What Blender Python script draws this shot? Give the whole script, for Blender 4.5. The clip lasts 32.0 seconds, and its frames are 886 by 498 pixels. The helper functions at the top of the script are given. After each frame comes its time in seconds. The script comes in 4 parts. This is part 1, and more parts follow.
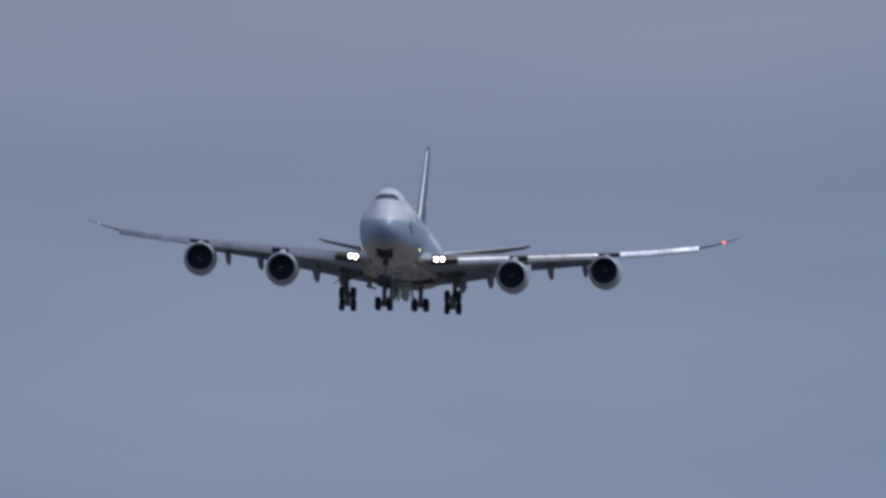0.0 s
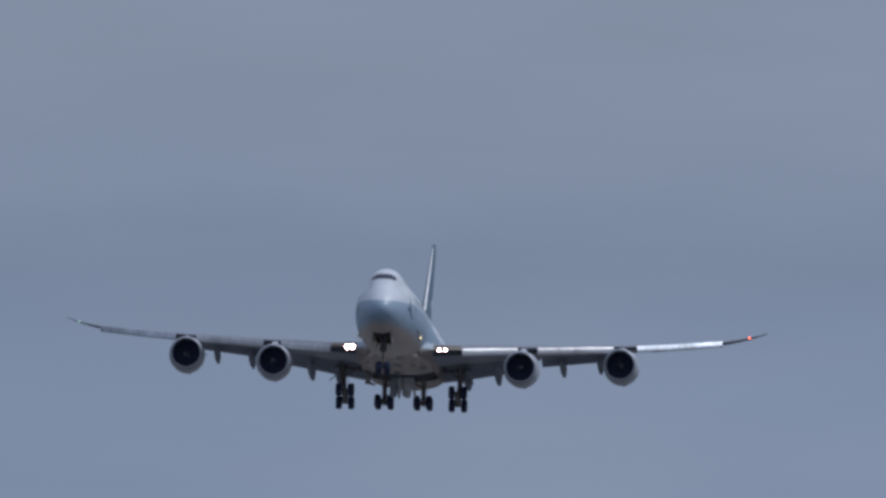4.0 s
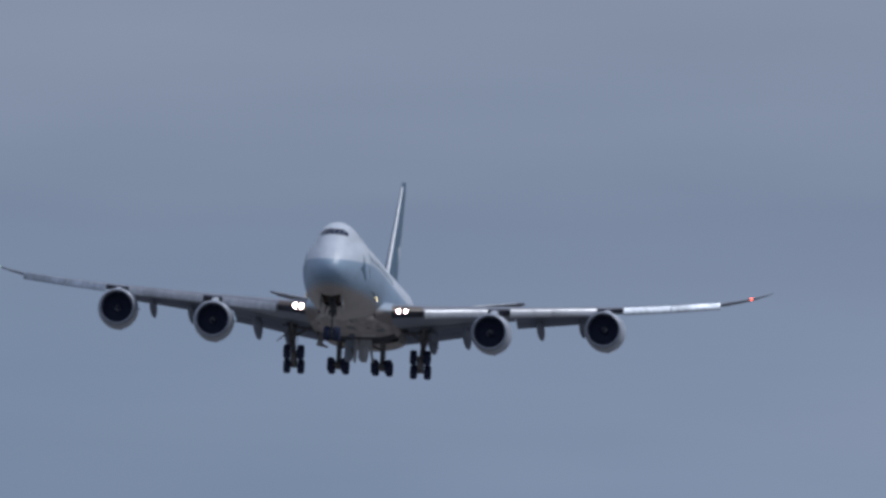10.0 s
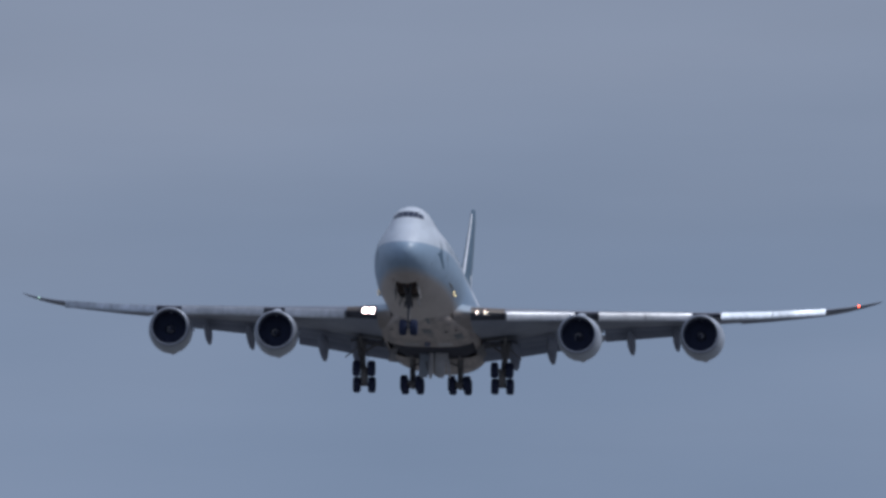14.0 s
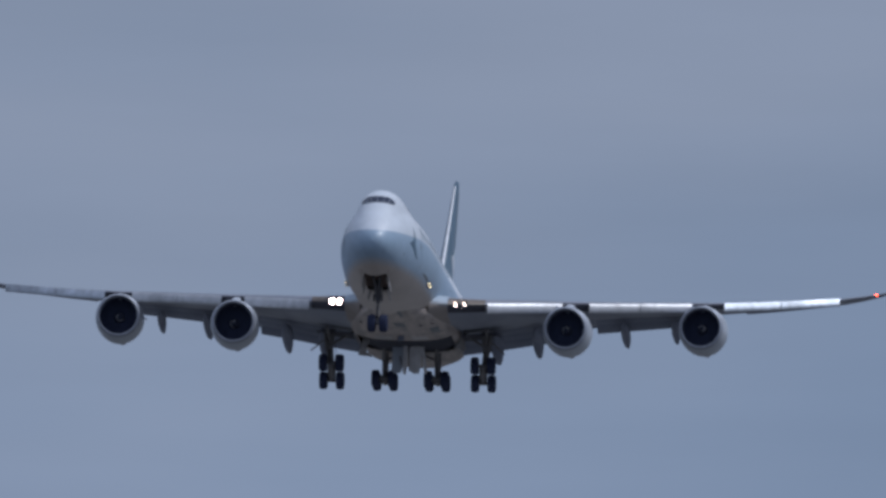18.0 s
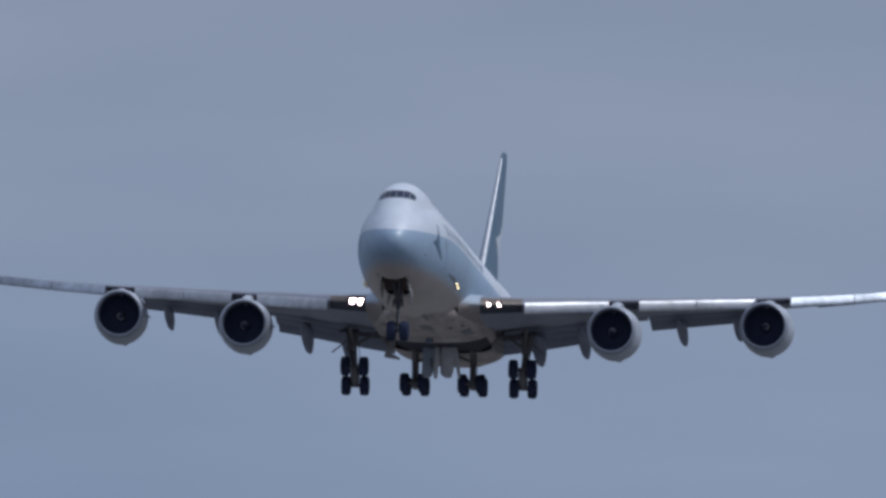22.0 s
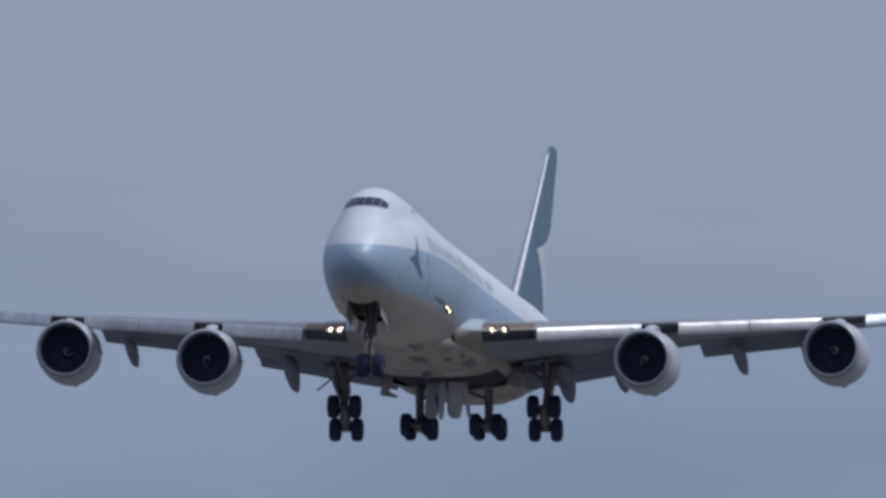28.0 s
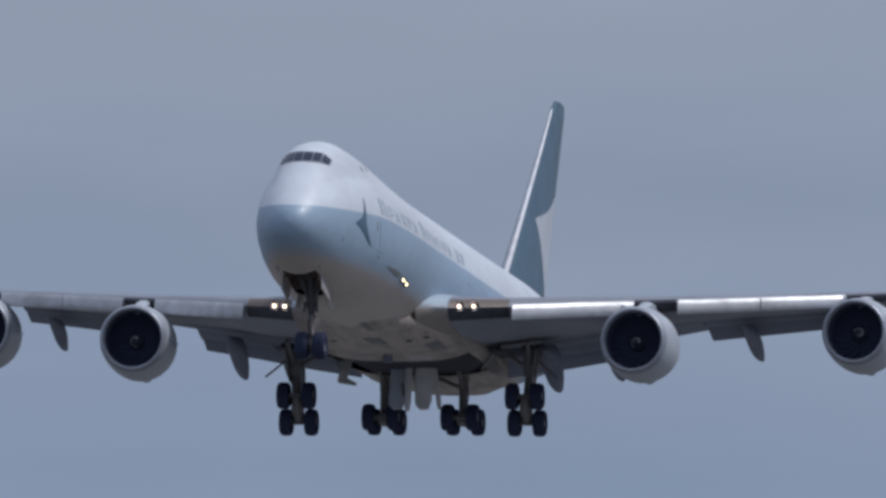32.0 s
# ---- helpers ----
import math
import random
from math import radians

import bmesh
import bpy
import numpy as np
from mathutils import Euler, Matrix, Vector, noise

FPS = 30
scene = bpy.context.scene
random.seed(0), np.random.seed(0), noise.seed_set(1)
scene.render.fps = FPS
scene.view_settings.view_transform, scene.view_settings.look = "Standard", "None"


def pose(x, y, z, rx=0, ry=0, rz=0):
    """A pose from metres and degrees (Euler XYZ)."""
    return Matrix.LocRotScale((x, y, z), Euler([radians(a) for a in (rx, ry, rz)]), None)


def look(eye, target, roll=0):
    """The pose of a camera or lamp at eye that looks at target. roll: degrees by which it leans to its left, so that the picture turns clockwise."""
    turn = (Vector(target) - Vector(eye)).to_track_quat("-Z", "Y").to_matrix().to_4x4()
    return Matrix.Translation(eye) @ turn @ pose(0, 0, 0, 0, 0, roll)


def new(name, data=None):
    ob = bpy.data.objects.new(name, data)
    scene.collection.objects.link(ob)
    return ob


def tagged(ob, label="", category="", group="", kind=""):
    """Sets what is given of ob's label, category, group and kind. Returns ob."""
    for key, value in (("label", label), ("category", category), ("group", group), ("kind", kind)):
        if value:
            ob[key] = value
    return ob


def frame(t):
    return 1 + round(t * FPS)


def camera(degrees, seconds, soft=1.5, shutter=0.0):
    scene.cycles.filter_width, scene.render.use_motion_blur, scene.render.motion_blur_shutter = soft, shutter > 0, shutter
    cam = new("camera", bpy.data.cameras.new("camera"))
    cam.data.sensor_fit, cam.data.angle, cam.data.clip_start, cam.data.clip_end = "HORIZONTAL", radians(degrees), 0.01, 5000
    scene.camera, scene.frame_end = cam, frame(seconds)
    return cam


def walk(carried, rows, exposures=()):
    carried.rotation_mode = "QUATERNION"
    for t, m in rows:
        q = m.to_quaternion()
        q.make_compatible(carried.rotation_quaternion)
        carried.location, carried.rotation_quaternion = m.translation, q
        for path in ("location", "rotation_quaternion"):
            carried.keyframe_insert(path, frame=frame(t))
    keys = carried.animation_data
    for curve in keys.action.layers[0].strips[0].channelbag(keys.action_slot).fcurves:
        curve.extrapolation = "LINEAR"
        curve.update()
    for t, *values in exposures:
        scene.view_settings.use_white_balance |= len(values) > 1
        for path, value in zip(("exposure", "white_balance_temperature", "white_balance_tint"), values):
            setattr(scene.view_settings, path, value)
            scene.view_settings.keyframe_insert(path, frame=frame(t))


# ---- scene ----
cam = camera(1.1954, 32.0, soft=3.2)
PATH = [
    (0, pose(0, 0, 1.7, 93.2967, 0, 5.2615)),
    (0.5, pose(0, 0, 1.7, 93.3194, 0, 5.3172)),
    (1, pose(0, 0, 1.7, 93.3544, 0, 5.3789)),
    (1.5, pose(0, 0, 1.7, 93.3779, 0, 5.3950)),
    (2, pose(0, 0, 1.7, 93.4015, 0, 5.4438)),
    (2.5, pose(0, 0, 1.7, 93.4104, 0, 5.5052)),
    (3, pose(0, 0, 1.7, 93.4149, 0, 5.5447)),
    (3.5, pose(0, 0, 1.7, 93.4259, 0, 5.6041)),
    (5.5, pose(0, 0, 1.7, 93.3838, 0, 5.8399)),
    (6, pose(0, 0, 1.7, 93.3823, 0, 5.9472)),
    (6.5, pose(0, 0, 1.7, 93.3836, 0, 5.9922)),
    (7, pose(0, 0, 1.7, 93.4099, 0, 6.0488)),
    (7.5, pose(0, 0, 1.7, 93.4233, 0, 6.0690)),
    (8, pose(0, 0, 1.7, 93.4120, 0, 6.1248)),
    (8.5, pose(0, 0, 1.7, 93.3891, 0, 6.1838)),
    (9, pose(0, 0, 1.7, 93.3820, 0, 6.2282)),
    (9.5, pose(0, 0, 1.7, 93.3804, 0, 6.2634)),
    (10, pose(0, 0, 1.7, 93.3634, 0, 6.3014)),
    (10.5, pose(0, 0, 1.7, 93.3744, 0, 6.4144)),
    (11, pose(0, 0, 1.7, 93.3742, 0, 6.5262)),
    (11.5, pose(0, 0, 1.7, 93.3671, 0, 6.6135)),
    (12, pose(0, 0, 1.7, 93.3883, 0, 6.6764)),
    (12.5, pose(0, 0, 1.7, 93.3797, 0, 6.7478)),
    (13, pose(0, 0, 1.7, 93.3379, 0, 6.7963)),
    (13.5, pose(0, 0, 1.7, 93.3457, 0, 6.8704)),
    (14, pose(0, 0, 1.7, 93.3722, 0, 6.9801)),
    (14.5, pose(0, 0, 1.7, 93.3997, 0, 7.0925)),
    (16.5, pose(0, 0, 1.7, 93.4635, 0, 7.4269)),
    (17, pose(0, 0, 1.7, 93.4661, 0, 7.4719)),
    (17.5, pose(0, 0, 1.7, 93.4080, 0, 7.5525)),
    (18, pose(0, 0, 1.7, 93.3576, 0, 7.6371)),
    (18.5, pose(0, 0, 1.7, 93.3408, 0, 7.7327)),
    (19, pose(0, 0, 1.7, 93.3240, 0, 7.8146)),
    (19.5, pose(0, 0, 1.7, 93.3280, 0, 7.9391)),
    (20, pose(0, 0, 1.7, 93.3176, 0, 8.0645)),
    (20.5, pose(0, 0, 1.7, 93.3222, 0, 8.1741)),
    (21, pose(0, 0, 1.7, 93.3421, 0, 8.2995)),
    (21.5, pose(0, 0, 1.7, 93.3580, 0, 8.4181)),
    (22, pose(0, 0, 1.7, 93.3532, 0, 8.5216)),
    (22.5, pose(0, 0, 1.7, 93.3477, 0, 8.6318)),
    (23, pose(0, 0, 1.7, 93.3940, 0, 8.7489)),
    (23.5, pose(0, 0, 1.7, 93.4294, 0, 8.8439)),
    (24, pose(0, 0, 1.7, 93.4319, 0, 8.9862)),
    (24.5, pose(0, 0, 1.7, 93.4073, 0, 9.1332)),
    (25, pose(0, 0, 1.7, 93.4040, 0, 9.2581)),
    (25.5, pose(0, 0, 1.7, 93.4084, 0, 9.4152)),
    (27.5, pose(0, 0, 1.7, 93.3800, 0, 10.0502)),
    (28, pose(0, 0, 1.7, 93.3854, 0, 10.2052)),
    (28.5, pose(0, 0, 1.7, 93.3851, 0, 10.3516)),
    (29, pose(0, 0, 1.7, 93.3792, 0, 10.5318)),
    (29.5, pose(0, 0, 1.7, 93.3662, 0, 10.7305)),
    (30, pose(0, 0, 1.7, 93.3496, 0, 10.9126)),
    (30.5, pose(0, 0, 1.7, 93.3570, 0, 11.1190)),
    (31, pose(0, 0, 1.7, 93.3515, 0, 11.3309)),
    (31.5, pose(0, 0, 1.7, 93.3389, 0, 11.5233)),
    (32, pose(0, 0, 1.7, 93.3513, 0, 11.7054)),
]
walk(cam, PATH, exposures=[(0.0, -0.16, 6000, 10), (14.0, -0.08, 5950, 10), (20.0, -0.04, 5900, 10), (27.0, 0.07, 6200, 10), (32.0, 0.11, 6250, 10)])

# ---- light: hazy afternoon sun, thin cloud over the whole sky ----
SUN_AZ, SUN_EL = 101.0, 52.0  # degrees from the way back to the camera, towards the aircraft's left; height


def sun_way():
    a, e = radians(SUN_AZ), radians(SUN_EL)
    return Vector((math.cos(e) * math.sin(a), -math.cos(e) * math.cos(a), math.sin(e)))


sun = new("sun", bpy.data.lights.new("sun", "SUN"))
sun.data.energy, sun.data.angle, sun.data.color = 1.85, radians(3), (1.0, 0.96, 0.91)
sun.matrix_world = look(sun_way() * 100, (0, 0, 0))


class Nodes:
    """Short hand for node trees."""

    def __init__(self, tree):
        self.tree = tree
        tree.nodes.clear()

    def add(self, kind, **values):
        n = self.tree.nodes.new(kind)
        for key, value in values.items():
            if key in n.inputs:
                n.inputs[key].default_value = value
        return n

    def link(self, a, b):
        self.tree.links.new(a, b)

    def math(self, op, a, b=0.0):
        n = self.tree.nodes.new("ShaderNodeMath")
        n.operation = op
        for socket, value in zip(n.inputs, (a, b)):
            if isinstance(value, (int, float)):
                socket.default_value = value
            else:
                self.link(value, socket)
        return n.outputs[0]

    def mix(self, fac, a, b, blend="MIX"):
        n = self.tree.nodes.new("ShaderNodeMix")
        n.data_type, n.blend_type = "RGBA", blend
        for i, value in ((0, fac), (6, a), (7, b)):
            if isinstance(value, (int, float)):
                n.inputs[i].default_value = value
            elif isinstance(value, tuple):
                n.inputs[i].default_value = (*value, 1)
            else:
                self.link(value, n.inputs[i])
        return n.outputs[2]

    def spread(self, value, a, b, c, d):
        n = self.tree.nodes.new("ShaderNodeMapRange")
        self.link(value, n.inputs[0])
        for i, v in enumerate((a, b, c, d)):
            n.inputs[i + 1].default_value = v
        return n.outputs[0]

    def noise(self, where, scale, detail=4, rough=0.55):
        n = self.add("ShaderNodeTexNoise", Scale=scale, Detail=detail, Roughness=rough)
        self.link(where, n.inputs["Vector"])
        return n.outputs[0]

    def scaled(self, where, x, y, z):
        n = self.tree.nodes.new("ShaderNodeMapping")
        n.inputs["Scale"].default_value = (x, y, z)
        self.link(where, n.inputs["Vector"])
        return n.outputs[0]


world = bpy.data.worlds.new("sky")
scene.world = world
world.use_nodes = True
w = Nodes(world.node_tree)
sky = w.add("ShaderNodeTexSky")
sky.sky_type, sky.sun_disc = "NISHITA", False
sky.sun_elevation, sky.sun_rotation = radians(SUN_EL), radians(180 - SUN_AZ)
sky.dust_density = 3.0
way = w.add("ShaderNodeTexCoord").outputs["Generated"]
xyz = w.add("ShaderNodeSeparateXYZ")
w.link(way, xyz.inputs[0])
# thin cloud: grey-blue near the horizon, paler overhead, in long soft layers
veil = w.mix(w.spread(xyz.outputs[2], 0.08, 0.85, 0.0, 1.0), (0.243, 0.294, 0.394), (0.52, 0.59, 0.72))
layers = w.noise(w.scaled(way, 28, 28, 95), 1.0, 3, 0.5)
streaks = w.noise(w.scaled(way, 60, 60, 420), 1.0, 4, 0.6)
tone = w.math("ADD", w.spread(layers, 0.3, 0.7, 0.90, 1.12), w.spread(streaks, 0.3, 0.7, -0.025, 0.025))
height = w.math("ADD", w.spread(xyz.outputs[2], 0.050, 0.066, -0.5, 0.5), w.spread(layers, 0.3, 0.7, 0.1, 0.9))
warm = w.mix(w.spread(height, 0.05, 0.95, 0.0, 1.0), (0.93, 0.985, 1.035), (1.075, 1.01, 0.965))
lift = w.math("ADD", xyz.outputs[2], w.spread(layers, 0.3, 0.7, -0.0014, 0.0014))
band = w.math("SUBTRACT", w.spread(lift, 0.0568, 0.0588, 0.0, 1.0), w.spread(lift, 0.0590, 0.0612, 0.0, 1.0))
tone = w.math("SUBTRACT", tone, w.math("ADD", w.math("MULTIPLY", band, 0.045), w.spread(lift, 0.0530, 0.0572, 0.05, 0.0)))
veil = w.mix(1.0, w.mix(1.0, veil, warm, "MULTIPLY"), tone, "MULTIPLY")
dim = w.mix(1.0, sky.outputs[0], (0.08, 0.08, 0.08), "MULTIPLY")
back = w.add("ShaderNodeBackground", Strength=1.0)
w.link(w.mix(0.9, dim, veil), back.inputs["Color"])
w.link(back.outputs[0], w.add("ShaderNodeOutputWorld").inputs["Surface"])


# ---- materials ----
def material(name, colour, rough=0.4, metal=0.0, coat=0.0, grain=6.0, vary=0.06, stain=0.05, bump=0.0, build=None, stretch=(1, 1, 1), spec=0.5):
    m = bpy.data.materials.new(name)
    m.use_nodes = True
    n = Nodes(m.node_tree)
    where = n.scaled(n.add("ShaderNodeTexCoord").outputs["Object"], *stretch)
    fine = n.noise(where, grain, 5)
    broad = n.noise(where, grain * 0.08, 4, 0.6)
    base = build(n) if build else colour
    tone = n.math("ADD", n.spread(fine, 0.3, 0.7, 1 - vary, 1 + vary), n.spread(broad, 0.35, 0.7, stain, -stain))
    grey = n.add("ShaderNodeCombineColor")
    for i in range(3):
        n.link(tone, grey.inputs[i])
    b = n.add("ShaderNodeBsdfPrincipled", Metallic=metal)
    b.inputs["Coat Weight"].default_value = coat
    b.inputs["Coat Roughness"].default_value = 0.12
    b.inputs["Specular IOR Level"].default_value = spec
    n.link(n.mix(1.0, base, grey.outputs[0], "MULTIPLY"), b.inputs["Base Color"])
    n.link(n.spread(broad, 0.3, 0.7, max(rough - 0.07, 0.03), min(rough + 0.09, 1.0)), b.inputs["Roughness"])
    if bump:
        bn = n.add("ShaderNodeBump", Strength=0.4, Distance=bump)
        n.link(fine, bn.inputs["Height"])
        n.link(bn.outputs[0], b.inputs["Normal"])
    n.link(b.outputs[0], n.add("ShaderNodeOutputMaterial").inputs["Surface"])
    return m


def glow(name, colour, strength):
    m = bpy.data.materials.new(name)
    m.use_nodes = True
    n = Nodes(m.node_tree)
    e = n.add("ShaderNodeEmission", Color=(*colour, 1), Strength=strength)
    n.link(e.outputs[0], n.add("ShaderNodeOutputMaterial").inputs["Surface"])
    return m


def livery(n):
    """White crown over a pale grey-blue lower body, the line dipping to the nose."""
    xyz = n.add("ShaderNodeSeparateXYZ")
    n.link(n.add("ShaderNodeTexCoord").outputs["Object"], xyz.inputs[0])
    line = n.spread(xyz.outputs[1], 0.0, 9.0, 0.42, 0.90)
    upper = n.spread(n.math("SUBTRACT", xyz.outputs[2], line), -0.03, 0.03, 0.0, 1.0)
    # warm tone at the bottom, painted from the line where the underside's shade begins
    lower = n.spread(xyz.outputs[2], -1.95, -1.40, 0.0, 1.0)
    return n.mix(upper, n.mix(lower, (0.40, 0.350, 0.318), (0.246, 0.332, 0.438)), (0.510, 0.552, 0.620))


def belly_paint(n):
    """Pale blue upper edge, brownish grey below, with oily streaks running aft."""
    where = n.add("ShaderNodeTexCoord").outputs["Object"]
    xyz = n.add("ShaderNodeSeparateXYZ")
    n.link(where, xyz.inputs[0])
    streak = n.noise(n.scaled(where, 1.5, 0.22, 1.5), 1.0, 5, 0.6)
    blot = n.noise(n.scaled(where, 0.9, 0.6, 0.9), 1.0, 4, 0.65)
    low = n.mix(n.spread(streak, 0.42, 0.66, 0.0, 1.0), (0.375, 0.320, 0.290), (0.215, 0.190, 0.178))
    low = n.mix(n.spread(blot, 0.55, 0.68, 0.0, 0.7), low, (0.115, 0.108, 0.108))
    # the brown below also paints in warm light thrown up from the ground
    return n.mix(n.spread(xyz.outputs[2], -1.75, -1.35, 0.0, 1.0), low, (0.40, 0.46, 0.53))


def fillet_paint(n):
    """Pale blue above, the belly's brownish grey below."""
    xyz = n.add("ShaderNodeSeparateXYZ")
    n.link(n.add("ShaderNodeTexCoord").outputs["Object"], xyz.inputs[0])
    return n.mix(n.spread(xyz.outputs[2], -2.05, -1.65, 0.0, 1.0), (0.25, 0.22, 0.205), (0.36, 0.43, 0.51))


M_BODY = material("fuselage_paint", None, 0.47, coat=0.03, grain=2.2, vary=0.05, stain=0.13, build=livery, stretch=(1, 0.35, 1))
M_FAIRING = material("fairing_paint", (0.33, 0.315, 0.31), 0.5, spec=0.3, grain=2.2, vary=0.22, stain=0.30, stretch=(1, 0.3, 1))
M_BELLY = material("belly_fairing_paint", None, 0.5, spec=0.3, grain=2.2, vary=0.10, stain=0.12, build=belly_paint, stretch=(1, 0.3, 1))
M_FILLET = material("fillet_paint", None, 0.6, build=fillet_paint, spec=0.25, grain=2.2, vary=0.08, stain=0.12)
M_ROOT = material("root_edge_paint", (0.115, 0.093, 0.080), 0.5, grain=2.2, vary=0.10, stain=0.15, spec=0.35)
M_EDGE = material("fin_edge_aluminium", (0.50, 0.515, 0.55), 0.46, metal=1.0, grain=1.4, vary=0.16, stain=0.16, bump=0.03)
M_WING = material("wing_grey_paint", (0.205, 0.222, 0.272), 0.55, spec=0.25, grain=3.0, vary=0.05, stain=0.10, stretch=(1, 0.3, 1))
M_FLAP = material("flap_grey_paint", (0.165, 0.184, 0.240), 0.6, spec=0.25, grain=3.0, vary=0.06, stain=0.12)
M_SLAT = material("leading_edge_metal", (0.445, 0.455, 0.485), 0.50, metal=0.8, grain=1.8, vary=0.14, stain=0.20, bump=0.05, spec=0.35)
M_SLAT_OUT = material("outer_leading_edge_metal", (0.42, 0.455, 0.515), 0.58, metal=0.8, grain=1.8, vary=0.20, stain=0.25, bump=0.06, spec=0.35)
M_LIP = material("inlet_lip_aluminium", (0.285, 0.305, 0.36), 0.5, metal=0.35, grain=2.4, vary=0.08, stain=0.10, bump=0.02)
M_NACELLE = material("nacelle_paint", (0.365, 0.40, 0.46), 0.42, coat=0.1, grain=4.0, vary=0.03, stain=0.08, stretch=(1, 0.4, 1))
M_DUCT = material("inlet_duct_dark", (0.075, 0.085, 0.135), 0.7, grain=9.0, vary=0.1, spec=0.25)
M_BLADE = material("fan_blade_composite", (0.046, 0.054, 0.096), 0.9, grain=9.0, vary=0.1, spec=0.05)
M_SPINNER = material("spinner_paint", (0.050, 0.056, 0.085), 0.8, grain=9.0, vary=0.05, spec=0.25)
M_MARK = material("spinner_spiral_white", (0.40, 0.40, 0.40), 0.4)
M_HOT = material("exhaust_metal", (0.28, 0.26, 0.25), 0.4, metal=0.9, grain=8.0, vary=0.1)
M_TEAL = material("fin_teal_paint", (0.040, 0.092, 0.145), 0.42, coat=0.1, grain=3.0, vary=0.04)
M_LETTER = material("lettering_grey_green", (0.36, 0.435, 0.515), 0.45, grain=6.0)
M_PANEL = material("service_panel_grey", (0.24, 0.28, 0.33), 0.5)
M_FINWHITE = material("fin_mark_paint", (0.46, 0.49, 0.54), 0.4, grain=3.0, vary=0.04)
M_BEACON = glow("beacon_glow", (1.0, 0.11, 0.035), 8.0)
M_GLASS = material("cockpit_glass", (0.020, 0.028, 0.060), 0.12, grain=4.0, spec=0.22)
M_TYRE = material("tyre_rubber", (0.034, 0.041, 0.076), 0.95, grain=14.0, vary=0.15, bump=0.004, spec=0.06)
M_HUB = material("wheel_hub_metal", (0.30, 0.30, 0.31), 0.45, metal=0.6, grain=9.0, vary=0.08)
M_STRUT = material("gear_strut_grey", (0.150, 0.145, 0.145), 0.5, metal=0.1, grain=8.0, vary=0.08, stain=0.10)
M_NOSELEG = material("nose_gear_dark_grey", (0.080, 0.080, 0.092), 0.6, grain=8.0, vary=0.10, stain=0.15, spec=0.2)
M_CHROME = material("oleo_chrome", (0.42, 0.42, 0.43), 0.28, metal=1.0)
# near-black tones that paint the shade inside openings; M_BAY also for lamp housings
M_WELL = material("opening_shade_dark", (0.055, 0.057, 0.074), 0.85, spec=0.15, grain=5.0, vary=0.2, stain=0.1)
M_BAY = material("bay_shade_and_lamp_dark", (0.062, 0.062, 0.076), 0.8, spec=0.1, grain=5.0, vary=0.2, stain=0.2)
M_NOSEBAY = material("nose_bay_brown", (0.290, 0.235, 0.215), 0.7, grain=3.0, vary=0.2, stain=0.25)
M_SEAL = material("window_seal_grey", (0.27, 0.30, 0.36), 0.5)
M_DOOR = material("gear_door_paint", (0.46, 0.45, 0.455), 0.5, grain=2.0, vary=0.12, stain=0.22)
M_SEAM = material("panel_seam_grey", (0.16, 0.17, 0.18), 0.6)
M_LAMP = glow("landing_lamp_glow", (1.0, 0.84, 0.62), 3.2)
M_BULB = glow("lamp_bulb_glow", (1.0, 0.76, 0.70), 80.0)
M_MIRROR = material("lamp_mirror", (0.46, 0.44, 0.43), 0.01, metal=1.0, vary=0.02, stain=0.0)
M_SIDE = glow("side_lamp_glow", (1.0, 0.78, 0.42), 6.5)
M_NAVR = glow("red_lamp_glow", (1.0, 0.10, 0.04), 9.0)
M_NAVG = glow("green_lamp_glow", (0.62, 1.0, 0.82), 0.9)
# unseen ground: its grey is set to throw light onto the aircraft's underside
M_GROUND = material("ground_bounce_grey", (0.118, 0.120, 0.122), 0.9, grain=0.6, vary=0.25, stain=0.25)


# ---- mesh helpers ----
def mesh_of(name, verts, faces, smooth=35.0):
    me = bpy.data.meshes.new(name)
    me.from_pydata([tuple(v) for v in verts], [], faces)
    bm = bmesh.new()
    bm.from_mesh(me)
    bmesh.ops.recalc_face_normals(bm, faces=bm.faces)
    bm.to_mesh(me)
    bm.free()
    if smooth:
        me.polygons.foreach_set("use_smooth", [True] * len(me.polygons))
        me.set_sharp_from_angle(angle=radians(smooth))
    return me


def part(name, mesh, mat, parent, label="", at=None):
    ob = new(name, mesh)
    if not mesh.materials:
        mesh.materials.append(mat)
    ob.parent = parent
    if at is not None:
        ob.matrix_basis = at
    return tagged(ob, label)


def bridge(rings, closed=True, caps=(True, True)):
    """Vertices and faces of a skin over rings of equal length."""
    n = len(rings[0])
    verts = [p for r in rings for p in r]
    faces = []
    for i in range(len(rings) - 1):
        for j in range(n if closed else n - 1):
            k = (j + 1) % n
            faces.append((i * n + j, i * n + k, (i + 1) * n + k, (i + 1) * n + j))
    if caps[0]:
        faces.append(tuple(range(n)))
    if caps[1]:
        faces.append(tuple((len(rings) - 1) * n + j for j in range(n)))
    return verts, faces


def lathe(name, profile, n=40, axis="y", smooth=35.0, caps=(False, False)):
    """Turn (radius, along) pairs about an axis."""
    rings = []
    for r, s in profile:
        ring = []
        for j in range(n):
            a = 2 * math.pi * j / n
            p = (r * math.cos(a), s, r * math.sin(a))
            ring.append(p if axis == "y" else (s, p[0], p[2]) if axis == "x" else (p[0], p[2], s))
        rings.append(ring)
    return mesh_of(name, *bridge(rings, True, caps), smooth)


